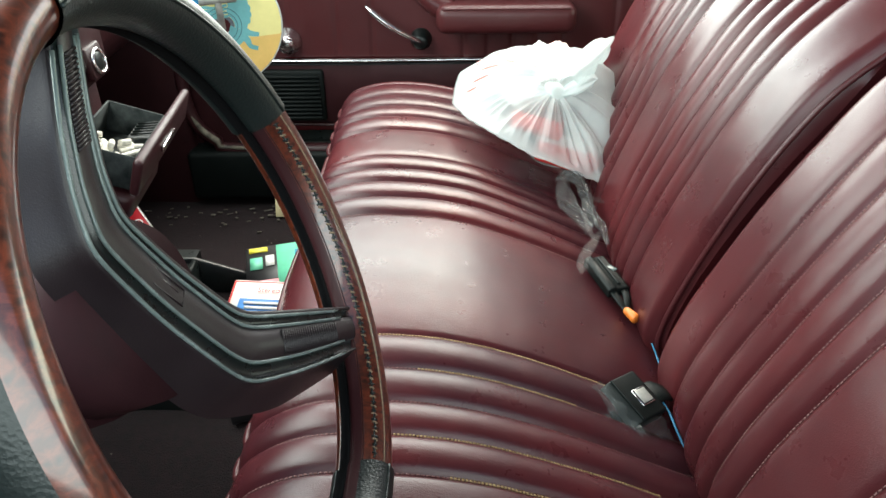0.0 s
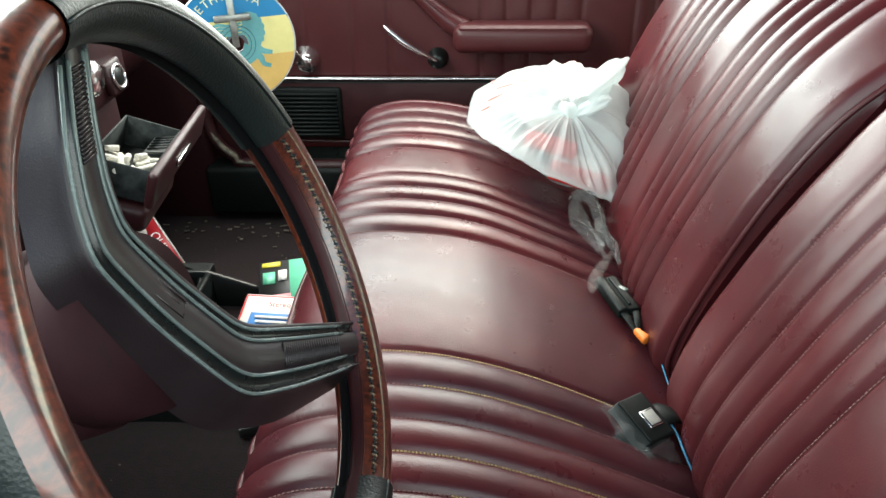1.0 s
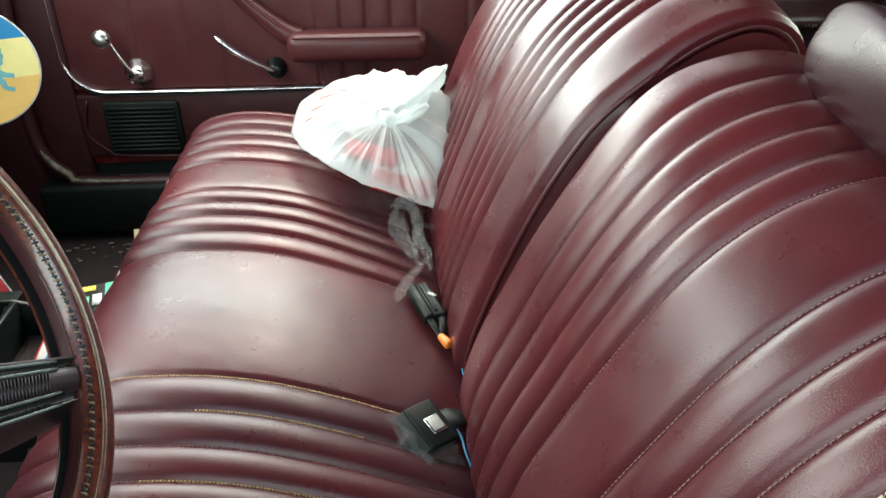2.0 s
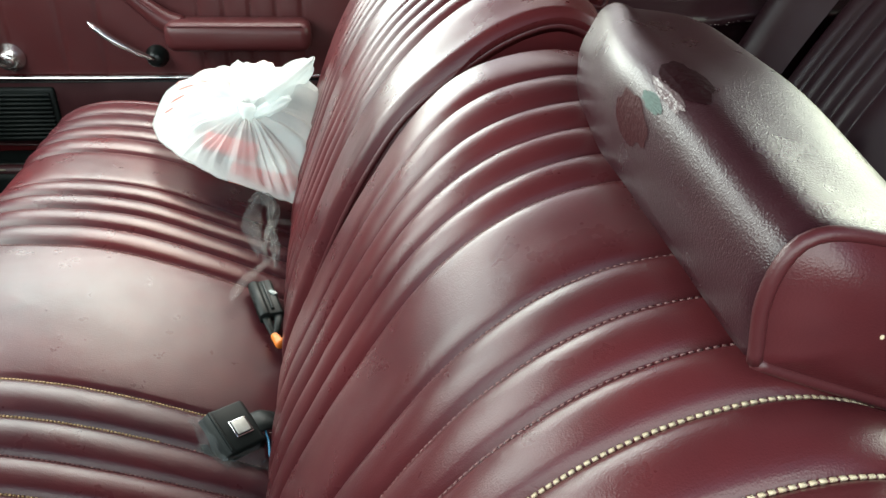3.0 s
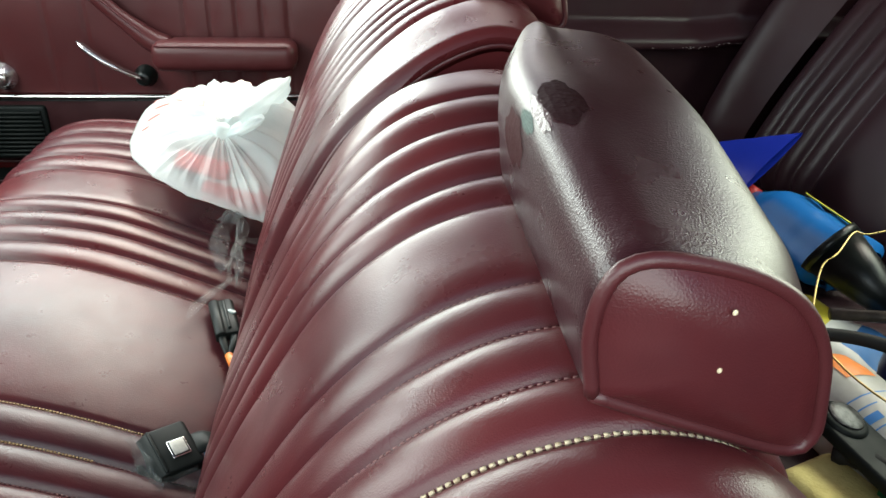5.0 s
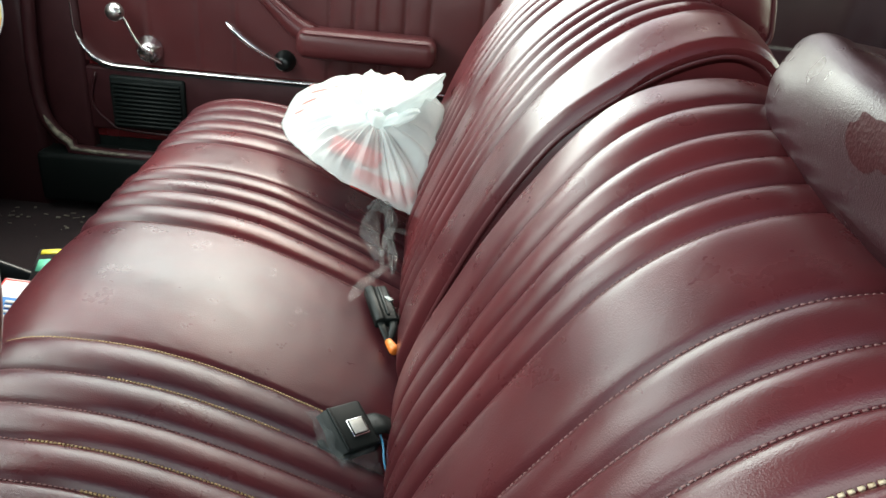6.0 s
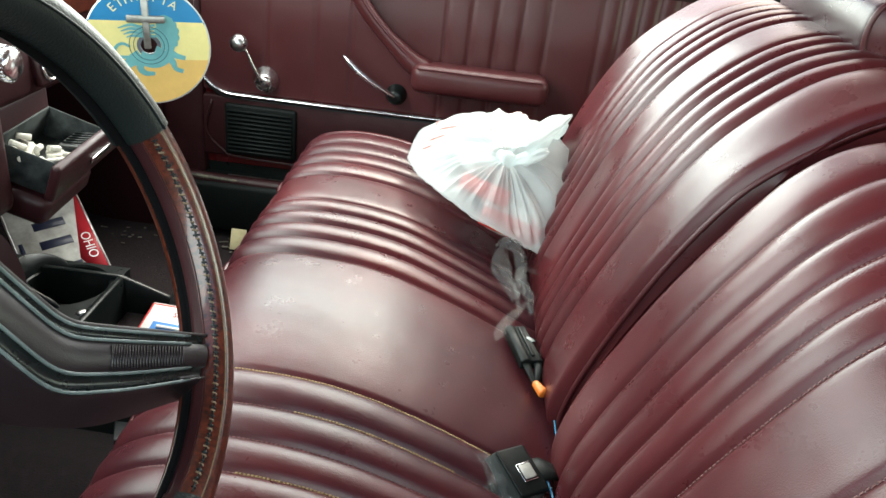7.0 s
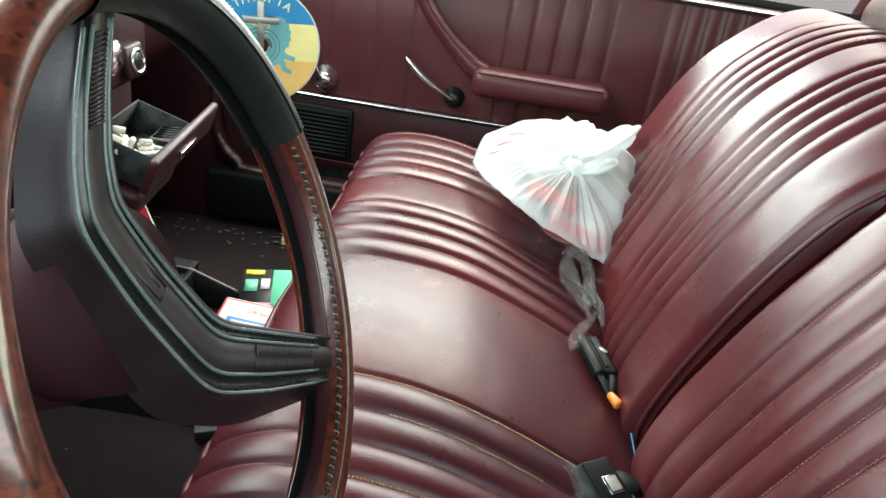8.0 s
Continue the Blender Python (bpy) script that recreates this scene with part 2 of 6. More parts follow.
def structure(name, bm, mat, label, parent=None, flat=False):
    ob = part(name, bm, mat, parent, smooth=not flat)
    return tagged(ob, label, name.split("_")[0], kind="structure")


ground_bm = bmesh.new()
bmesh.ops.create_grid(ground_bm, x_segments=8, y_segments=8, size=400, matrix=Matrix.Translation((0, 0, -0.24)))
structure("ground", ground_bm, ASPHALT, "grey asphalt ground under the parked car")


def floor_height(y):
    """Footwells with the transmission hump along the middle."""
    return FLOOR + 0.155 * smooth((0.30 - abs(y - 0.80)) / 0.15)


carpet = grid("floor", lambda y, x: (x, y, floor_height(y) + 0.16 * smooth((-0.72 - x) / 0.35) + 0.004 * noise.noise((x * 9, y * 9, 0))),
              np.linspace(-0.16, 1.7, 90), np.linspace(-1.25, 1.9, 120), CARPET)
tagged(carpet, "dark maroon carpet floor with crumbs and grit", "floor", kind="structure")
structure("firewall", slab(-1.3, -1.25, -0.16, 1.72, -0.1, 0.95), PLASTIC_BLACK, "dark firewall panel behind the dashboard")
structure("underbody", slab(-1.3, 2.1, -0.2, 1.76, -0.12, 0.06), PLASTIC_BLACK, "dark underside of the car floor")

# roof and pillars leave the windscreen, side windows and rear window open
roof = grid("ceiling", lambda y, x: (x, y, ROOF - 0.05 * ((y - MID) / 0.75) ** 2 - 0.03 * ((x - 0.4) / 0.9) ** 2),
            np.linspace(0.11, 1.46, 24), np.linspace(-0.42, 1.35, 24), HEADLINER)
tagged(roof, "dark maroon vinyl headliner", "ceiling", kind="structure")
skin = grid("roof_skin", lambda y, x: (x, y, ROOF + 0.03 - 0.05 * ((y - MID) / 0.75) ** 2 - 0.03 * ((x - 0.4) / 0.9) ** 2),
            np.linspace(0.08, 1.49, 24), np.linspace(-0.45, 1.38, 24), PAINT)
tagged(skin, "dark red painted steel roof", "roof", kind="structure")
for side in (-0.12, 1.71):
    into = 0.25 if side < 0 else -0.25
    structure("pillar", tube([(-1.0, side + into * 0.2, 0.78), (-0.7, side + into * 0.55, 1.02), (-0.4, side + into, 1.31)], 0.035, 8), PAINT, "dark red windscreen pillar")
    structure("pillar", tube([(0.82, side, 0.72), (0.85, side + into, 1.3)], 0.04, 8), PAINT, "dark red door pillar")
    structure("pillar", tube([(1.85, side + into * 0.3, 0.8), (1.35, side + into, 1.3)], 0.09, 8), PAINT, "dark red rear roof pillar")
    structure("roof_rail", tube([(-0.42, side + into, 1.32), (0.4, side + into * 0.95, 1.33), (1.36, side + into, 1.31)], 0.03, 8), PAINT, "dark red roof rail over the door")
for side, into in ((-0.15, 0.22), (1.67, -0.22)):
    bm = prism([(0.9, 0.78), (1.95, 0.78), (1.42, 1.315), (0.93, 1.315)], 0.03, Matrix(((1, 0, 0, 0), (0, into / 0.595, 1 if into < 0 else -1, side - 0.78 * into / 0.595), (0, 1, 0, 0), (0, 0, 0, 1))), 0.004, 1)
    structure("roof_quarter", bm, HEADLINER, "dark maroon trim of the wide rear roof quarter")
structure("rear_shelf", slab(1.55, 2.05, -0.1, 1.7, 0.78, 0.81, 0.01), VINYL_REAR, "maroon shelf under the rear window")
structure("boot_wall", slab(2.0, 2.06, -0.15, 1.74, -0.1, 0.8), PAINT, "dark red panel behind the rear seat")
structure("cowl", slab(-1.9, -0.98, -0.15, 1.74, 0.55, 0.8, 0.05), PAINT, "dark red bonnet in front of the windscreen")

# ---------------------------------------------------------------- passenger door
door = structure("door_1", slab(-0.515, 0.84, DOOR_Y + 0.016, DOOR_Y + 0.11, SILL, BELT - 0.03, 0.01), PAINT, "dark red car door seen from inside, trimmed in maroon vinyl")

DOOR_SEAMS = [-0.345, -0.235, -0.155, 0.05, 0.105, 0.16, 0.215, 0.27, 0.385, 0.425, 0.465, 0.505, 0.545, 0.6, 0.66]


def door_face(x, z):
    """Pressed vinyl panel: shallow flutes between upright seams, turning in at the top."""
    d = 0.0
    for s in DOOR_SEAMS:
        d -= 0.0035 * math.exp(-((x - s) / 0.0045) ** 2)
    k = np.searchsorted(DOOR_SEAMS, x)
    if 0 < k < len(DOOR_SEAMS):
        a, b = DOOR_SEAMS[k - 1], DOOR_SEAMS[k]
        if b - a < 0.07:
            d += 0.003 * math.sin(math.pi * (x - a) / (b - a))
    lean = 0.02 * smooth((z - 0.60) / 0.15)
    return (x, DOOR_Y - d + lean * 0.6, z)


grid("panel", door_face, np.linspace(-0.495, 0.83, 300), np.linspace(0.425, BELT - 0.012, 24), VINYL_DOOR, door)
part("lower_panel", slab(-0.5, 0.83, DOOR_Y - 0.004, DOOR_Y + 0.02, SILL + 0.03, 0.412, 0.006), PLASTIC_MAROON, door, "maroon moulded lower door panel")
stitch = bmesh.new()
for s in (0.05, 0.105, 0.16, 0.215, 0.27):
    for z in np.arange(0.575, 0.725, 0.006):
        box_into(stitch, (0.0012, 0.0016, 0.0036), Matrix.Translation((s, door_face(s, z)[1] - 0.0006, z)))
part("stitching", stitch, VINYL_PIPING, door)


def rounded_corner(x, z, r, n=10):
    """From an upright line at x into a level line at z."""
    return [(x + r - r * math.cos(a), z + r - r * math.sin(a)) for a in np.linspace(0, math.pi / 2, n)]


trim_line = [(-0.502, 0.74), (-0.503, 0.66), (-0.503, 0.56)] + rounded_corner(-0.503, 0.419, 0.085) + [(-0.2, 0.418), (0.2, 0.42), (0.83, 0.42)]
part("trim", tube([(x, DOOR_Y - 0.005, z) for x, z in trim_line], 0.008, 10, 0.55), CHROME, door, "chrome trim strip")
part("trim", tube([(x, DOOR_Y - 0.001, z - 0.0105) for x, z in trim_line if z < 0.45], 0.0035, 6), PLASTIC_BLACK, door, "black trim strip")
part("belt_trim", tube([(-0.5, DOOR_Y + 0.004, BELT - 0.004), (0.2, DOOR_Y + 0.004, BELT - 0.002), (0.83, DOOR_Y + 0.004, BELT)], 0.007, 8, 0.7), CHROME, door, "chrome strip under the window")
part("window_ledge", slab(-0.51, 0.84, DOOR_Y + 0.021, DOOR_Y + 0.1, BELT - 0.03, BELT + 0.004, 0.006), PLASTIC_MAROON, door)

# armrest with its rising pull
arm = part("armrest", box((0.30, 0.082, 0.062), Matrix.Translation((0.138, DOOR_Y - 0.042, 0.523)), 0.022, 4), VINYL_DOOR, door, "padded maroon vinyl armrest")
pull = spline([(0.02, 0.532), (-0.012, 0.546), (-0.045, 0.572), (-0.09, 0.612), (-0.135, 0.665), (-0.165, 0.735)], 30)
part("pull", tube([(x, DOOR_Y - 0.03, z) for x, z in pull], [0.028 - 0.010 * smooth(i / 14) for i in range(30)], 12, 0.9), VINYL_DOOR, door, "rising maroon vinyl door pull")
part("welt", tube([(x + 0.006, DOOR_Y - 0.05, z + 0.006) for x, z in pull], 0.0022, 6), VINYL_PIPING, arm)
part("welt", tube([(x, DOOR_Y - 0.085 + 0.004, 0.548) for x in np.linspace(0.0, 0.27, 12)], 0.0022, 6), VINYL_PIPING, arm)

# lever and window crank
lever = part("lever", tube(spline([(-0.048, DOOR_Y - 0.034, 0.468), (-0.085, DOOR_Y - 0.046, 0.49), (-0.125, DOOR_Y - 0.05, 0.516), (-0.163, DOOR_Y - 0.046, 0.548)], 24), [0.0095 + 0.005 * smooth(i / 20) - 0.008 * smooth((i - 20) / 3) for i in range(24)], 12, 0.5), CHROME, door, "bright chrome door release lever")
part("boss", lathe([(0.024, 0), (0.024, 0.006), (0.018, 0.014), (0.016, 0.03), (0.011, 0.034)], frame_of((-0.046, DOOR_Y, 0.465), (1, 0, 0), (0, 0, 1)) @ pose(0, 0, 0, 0, 0, 0), 24), PLASTIC_BLACK, lever, "black round boss")
crank = part("crank", tube(spline([(-0.347, DOOR_Y - 0.032, 0.465), (-0.362, DOOR_Y - 0.04, 0.495), (-0.383, DOOR_Y - 0.046, 0.545)], 14), [0.008 - 0.0002 * i for i in range(14)], 10, 0.6), CHROME, door, "chrome window crank")
part("boss", lathe([(0.03, 0), (0.03, 0.004), (0.02, 0.012), (0.018, 0.032), (0.012, 0.036)], frame_of((-0.345, DOOR_Y, 0.462), (1, 0, 0), (0, 0, 1)), 28), CHROME, crank)
bm = bmesh.new()
bmesh.ops.create_uvsphere(bm, u_segments=20, v_segments=12, radius=0.019, matrix=Matrix.Translation((-0.386, DOOR_Y - 0.07, 0.552)))
part("knob", bm, STEEL, crank, "dull metal ball knob")
part("spindle", tube([(-0.384, DOOR_Y - 0.046, 0.548), (-0.386, DOOR_Y - 0.07, 0.552)], 0.006, 10), CHROME, crank)

# speaker grille low on the door
grille = part("grille", slab(-0.44, -0.272, DOOR_Y - 0.014, DOOR_Y + 0.004, 0.275, 0.398, 0.006), MATT_BLACK, door, "black slatted speaker grille")
for k in range(11):
    part("slat", box((0.15, 0.01, 0.0055), Matrix.Translation((-0.356, DOOR_Y - 0.017, 0.287 + k * 0.0098)) @ pose(0, 0, 0, 25), 0.0015, 1), MATT_BLACK, grille)
part("pocket_edge", tube(spline([(-0.47, DOOR_Y - 0.006, 0.40), (-0.485, DOOR_Y - 0.008, 0.33), (-0.45, DOOR_Y - 0.008, 0.285), (-0.40, DOOR_Y - 0.008, 0.268), (-0.1, DOOR_Y - 0.008, 0.262)], 40), 0.003, 8), PLASTIC_MAROON, door)

# door opening: seal, sill plate, kick panel, front pillar
seal = spline([(-0.56, 1.575, 0.80), (-0.575, 1.575, 0.6), (-0.588, 1.572, 0.42), (-0.578, 1.568, 0.30), (-0.53, 1.565, 0.242), (-0.46, 1.563, 0.222), (0.1, 1.563, 0.222), (0.8, 1.563, 0.222)], 120)
sl = structure("door_seal", tube(seal, 0.017, 10, 0.8), PLASTIC_MAROON, "worn maroon door opening trim")
SCUFF = plain("scuffed_paint", (0.02, 0.014, 0.013), (0.2, 0.18, 0.13), (0.6, 0.8), 70, 0.5, 0.002)
for k0, k1, w in ((31, 40, 0.006), (36, 46, 0.003)):
    part("worn_edge", tube([p + np.array([0.003, -0.012, 0.007]) + 0.001 * np.array(noise.noise_vector(Vector(p) * 60)) for p in seal[k0:k1]], [0.003 + w * math.sin(math.pi * i / (k1 - k0 - 1)) for i in range(k1 - k0)], 8, 0.8), SCUFF, sl, "scuffed bare patch")
structure("sill_plate", slab(-0.6, 0.85, 1.535, 1.63, 0.10, 0.222, 0.012), MATT_BLACK, "dark door sill")
part("strip", slab(-0.43, 0.82, 1.56, 1.59, 0.22, 0.228, 0.002), STEEL, bpy.data.objects["sill_plate"], "thin metal sill strip")
structure("kick_panel", slab(-1.25, -0.585, 1.565, 1.7, 0.05, 0.8, 0.02), PLASTIC_MAROON, "dark maroon kick panel ahead of the door")
structure("door_pillar", slab(-0.63, -0.49, 1.60, 1.72, 0.05, 0.85, 0.01), PLASTIC_MAROON, "dark maroon door pillar trim")
structure("sill_body", slab(-0.7, 0.95, 1.63, 1.74, -0.1, 0.26), PLASTIC_BLACK, "dark outer sill of the car")
bits = bmesh.new()
for k in range(34):
    x, y = random.uniform(-0.72, -0.35), 1.53 - abs(random.gauss(0, 0.05))
    box_into(bits, (random.uniform(0.003, 0.014) * (2 if k % 9 == 0 else 1), random.uniform(0.002, 0.006), 0.002), pose(x, y, floor_height(y) + 0.006, random.uniform(-20, 20), 0, random.uniform(-25, 25)))
tagged(part("debris", bits, flat_colour("pale_debris", (0.12, 0.105, 0.085), 0.8, 0.5), smooth=False), "pale crumbs and dried leaf bits along the sill", "debris", kind="stuff")
crumbs = bmesh.new()
for k in range(120):
    x, y = random.uniform(-0.75, -0.25), random.uniform(0.15, 1.5)
    s = random.uniform(0.0006, 0.0017)
    box_into(crumbs, (s * random.uniform(1, 2.5), s, s), pose(x, y, floor_height(y) + 0.004 + s / 2, 0, 0, random.uniform(0, 180)))
tagged(part("crumbs", crumbs, flat_colour("crumb", (0.16, 0.14, 0.115), 0.8, 0.5), smooth=False), "scattered pale crumbs on the dark carpet", "crumbs", kind="stuff")

# driver's door behind the eye, and rear quarters
door2 = structure("door_2", slab(-0.515, 0.84, -0.20, -0.115, SILL, BELT - 0.03, 0.02), VINYL_DOOR, "maroon vinyl trimmed car door with its window down")
part("window_ledge", slab(-0.51, 0.84, -0.20, -0.11, BELT - 0.032, BELT, 0.01), PLASTIC_MAROON, door2)
structure("kick_panel", slab(-1.25, -0.585, -0.2, -0.1, 0.05, 0.8, 0.02), PLASTIC_MAROON, "dark maroon kick panel ahead of the door")
structure("sill_plate", slab(-0.6, 0.85, -0.17, -0.09, 0.06, 0.222, 0.012), PLASTIC_MAROON, "dark maroon door sill")
structure("quarter_panel", slab(0.86, 2.0, -0.2, -0.1, 0.05, 0.79, 0.02), VINYL_REAR, "maroon rear side panel")


def quarter(x, z):
    """Rear side panel: flat above, a rounded ledge, then set in below."""
    ledge = smooth((0.60 - z) / 0.04) * (1 - smooth((0.545 - z) / 0.012))
    y = 1.612 - 0.062 * ledge - 0.0 * x
    if z < 0.54:
        y = 1.612 - 0.02
    rear = smooth((x - 1.17) / 0.10)
    return (x, y - 0.05 * rear * smooth((z - 0.5) / 0.08), z + 0.02 * rear)


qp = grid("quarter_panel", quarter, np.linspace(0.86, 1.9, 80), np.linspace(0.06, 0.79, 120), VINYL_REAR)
tagged(qp, "dark maroon rear side panel with a scuffed ledge", "quarter panel", kind="structure")
scuffs = bmesh.new()
for k in range(26):
    x = random.gauss(1.2, 0.05)
    p = Vector(quarter(x, random.uniform(0.546, 0.552)))
    box_into(scuffs, (random.uniform(0.001, 0.006), 0.0012, random.uniform(0.0008, 0.0018)), Matrix.Translation(p + Vector((0, -0.001, 0.0005))) @ pose(0, 0, 0, 35, 0, random.uniform(-8, 8)))
part("scuff", scuffs, flat_colour("pale_scuff", (0.22, 0.18, 0.18), 0.6, 0.5, 90), qp, "pale scuffs on the ledge")
structure("quarter_skin", slab(0.86, 2.0, 1.66, 1.74, -0.05, 0.79), PAINT, "dark red rear quarter of the car body")
structure("window_1", slab(-0.5, 0.82, 1.655, 1.66, BELT, BELT + 0.02), RUBBER, "lowered passenger window with a rubber seal")

# ---------------------------------------------------------------- front bench seat
SEAT_SEAMS = [MID + s * d for s in (-1, 1) for d in (0.137, 0.190, 0.239, 0.284, 0.33, 0.445, 0.507, 0.562, 0.622, 0.686)]
SEAT_SEAMS.sort()


def pleats(y, seams, lo, hi, height=0.0075, panel=0.005, groove=0.003, width=0.0035):
    """Rise of the padding between seams, and the pinch at each seam."""
    edges = [lo] + seams + [hi]
    k = int(np.clip(np.searchsorted(edges, y), 1, len(edges) - 1))
    a, b = edges[k - 1], edges[k]
    u = (y - a) / (b - a)
    if b - a < 0.075:
        rise = height * (1 - abs(2 * u - 1) ** 2.2)
    else:
        rise = panel * (1 - abs(2 * u - 1) ** 6)
    near = min(abs(y - s) for s in seams)
    return rise - groove * math.exp(-(near / width) ** 2)


CUSHION = spline([(-0.15, 0.13), (-0.172, 0.25), (-0.196, 0.34), (-0.203, 0.374), (-0.188, 0.402), (-0.15, 0.418), (-0.10, 0.424), (-0.03, 0.42), (0.03, 0.408), (0.08, 0.391), (0.13, 0.370), (0.18, 0.347), (0.23, 0.323), (0.29, 0.294), (0.36, 0.26)], 110)
CUSH_N = np.gradient(CUSHION, axis=0)
CUSH_N = np.stack([-CUSH_N[:, 1], CUSH_N[:, 0]], 1) / np.linalg.norm(CUSH_N, axis=1, keepdims=True)

EDGE_K = int(np.argmin(CUSHION[:, 0]))


def cushion_point(y, k):
    x, z = CUSHION[int(k)]
    nx, nz = CUSH_N[int(k)]
    e = smooth((y + 0.03) / 0.09) * smooth((1.51 - y) / 0.09)
    fade = smooth((k - 22) / 12)
    h = pleats(y, SEAT_SEAMS, -0.03, 1.51, 0.0065, 0.003) * (0.25 + 0.75 * fade)
    h += 0.004 * math.cos((y - MID) / 0.16 * math.pi / 2) ** 2 * fade if abs(y - MID) < 0.16 else 0.0
    h += 0.0016 * noise.noise((x * 9, y * 7, 3)) + 0.0003 * noise.noise((x * 50, y * 34, 7))
    drop = (1 - e) ** 2
    pinch = 1 - 0.25 * drop
    z -= 0.034 * smooth((0.8 - y) / 0.3) * smooth((46 - k) / 26)
    return (x + nx * h * pinch + 0.03 * drop * (0.5 - k / 110), y, z + nz * h - 0.075 * drop - (0.01 * (1 - e)))


bench = thing("bench_seat", "maroon pleated vinyl front bench seat with worn stitching", "car seat", (0.05, MID, FLOOR))
cushion_ys = sorted(set(np.linspace(-0.03, 1.51, 420)) | {s + d for s in SEAT_SEAMS for d in (-0.0015, 0, 0.0015)})
cushion = keep_place(grid("cushion", cushion_point, cushion_ys, range(110), VINYL_CUSHION), bench)
base = keep_place(part("base", slab(-0.15, 0.40, 0.02, 1.46, 0.09, 0.30, 0.02), PLASTIC_BLACK), bench)
part("piping", tube([Vector(cushion_point(y, EDGE_K)) + Vector((-0.003, 0, 0.001)) for y in np.linspace(-0.02, 1.5, 160)], 0.0042, 8), VINYL_PIPING, cushion, "raised maroon piping")


def seam_stitches(point, y, ks, size, pitch=None):
    """Short raised threads lying along one seam."""
    line = [Vector(point(y, k)) for k in ks]
    out = bmesh.new()
    s = [0.0]
    for a, b in zip(line, line[1:]):
        s.append(s[-1] + (b - a).length)
    pitch = pitch or 0.0055
    w = 0.0
    while w < s[-1] - pitch:
        i = max(0, min(len(s) - 2, int(np.searchsorted(s, w)) - 1))
        t = (w - s[i]) / max(1e-6, s[i + 1] - s[i])
        p = line[i].lerp(line[i + 1], t)
        d = (line[i + 1] - line[i]).normalized()
        m = frame_of(p, d, (0, 1, 0))
        up = m.to_3x3() @ Vector((0, 0, 1))
        box_into(out, (pitch * 0.66, size, size), Matrix.Translation(up * (size * 0.3 + 0.0007) * (1 if up.z > 0 else -1)) @ m @ pose(0, 0, 0, 0, 0, random.uniform(-6, 6)))
        w += pitch
    return out


for i, s in enumerate(SEAT_SEAMS):
    part("stitching", seam_stitches(cushion_point, s, range(24, 100), 0.001, 0.0045), THREAD, cushion)
for s, k0, k1 in ((SEAT_SEAMS[9], 40, 92), (SEAT_SEAMS[6], 52, 90), (SEAT_SEAMS[5], 60, 96), (SEAT_SEAMS[8], 56, 80)):
    worn = seam_stitches(cushion_point, s, range(k0, k1), 0.0019, 0.0036)
    part("worn_thread", worn, THREAD_GOLD, cushion, "exposed yellowed seam thread")

BACK_BASE = [(0.30, 0.24), (0.268, 0.30), (0.262, 0.35), (0.285, 0.43), (0.325, 0.505), (0.375, 0.572), (0.425, 0.625), (0.475, 0.665), (0.517, 0.684), (0.547, 0.686), (0.574, 0.671), (0.59, 0.635), (0.6, 0.57), (0.622, 0.4), (0.63, 0.22)]
BACK_D = [(0.30, 0.24), (0.268, 0.30), (0.262, 0.35), (0.284, 0.43), (0.322, 0.505), (0.358, 0.566), (0.396, 0.622), (0.43, 0.659), (0.468, 0.687), (0.51, 0.704), (0.555, 0.709), (0.60, 0.694), (0.634, 0.655), (0.65, 0.58), (0.665, 0.4), (0.665, 0.22)]
# the passenger's backrest stands a little higher and further back
BACK_P = [(x + 0.03 * smooth((z - 0.34) / 0.36), z + 0.064 * smooth((z - 0.34) / 0.36)) for x, z in BACK_BASE]
BENCH_SPLIT = 0.695


def back_point_of(profile, lo, hi, seams, centre):
    """Padded backrest face: pleats, a swell towards the middle of the bench, rounded sides."""
    line = spline(profile, 130)
    nrm = np.gradient(line, axis=0)
    nrm = np.stack([-nrm[:, 1], nrm[:, 0]], 1) / np.linalg.norm(nrm, axis=1, keepdims=True)
    near, far = (0.05, 0.06) if lo < 0.5 else (0.022, 0.03)

    def point(y, k):
        x, z = line[int(k)]
        nx, nz = nrm[int(k)]
        side = 0.045 * (1 - smooth((y - lo) / near)) ** 2 * near / 0.05 + 0.045 * (1 - smooth((hi - y) / far)) ** 2 * far / 0.05
        fade = smooth((k - 4) / 8) * smooth((104 - k) / 14)
        h = pleats(y, seams, lo, hi, 0.0062, 0.005, 0.0024) * fade
        h += 0.004 * math.cos(min(1, abs(y - centre) / 0.37) * math.pi / 2) * smooth(k / 20) * smooth((100 - k) / 40)
        swell = 0.018 * smooth(1 - (BENCH_SPLIT - y - 0.1) / 0.34) if y < BENCH_SPLIT else 0.031 + 0.012 * smooth((y - 0.8) / 0.35)
        if y < BENCH_SPLIT:
            swell += 0.019 * smooth((k - 46) / 16) * smooth(1 - (BENCH_SPLIT - y - 0.07) / 0.2)
        else:
            swell -= 0.012 * smooth((k - 46) / 16) * (1 - smooth((y - 0.7) / 0.09))
        h += swell * smooth((k - 20) / 34) * smooth((116 - k) / 24)
        h += 0.0018 * noise.noise((x * 8, y * 8, z * 8)) + 0.0003 * noise.noise((x * 45, y * 45, z * 45))
        h -= side
        return (x + nx * h, y, z + nz * h)
    return point, nrm


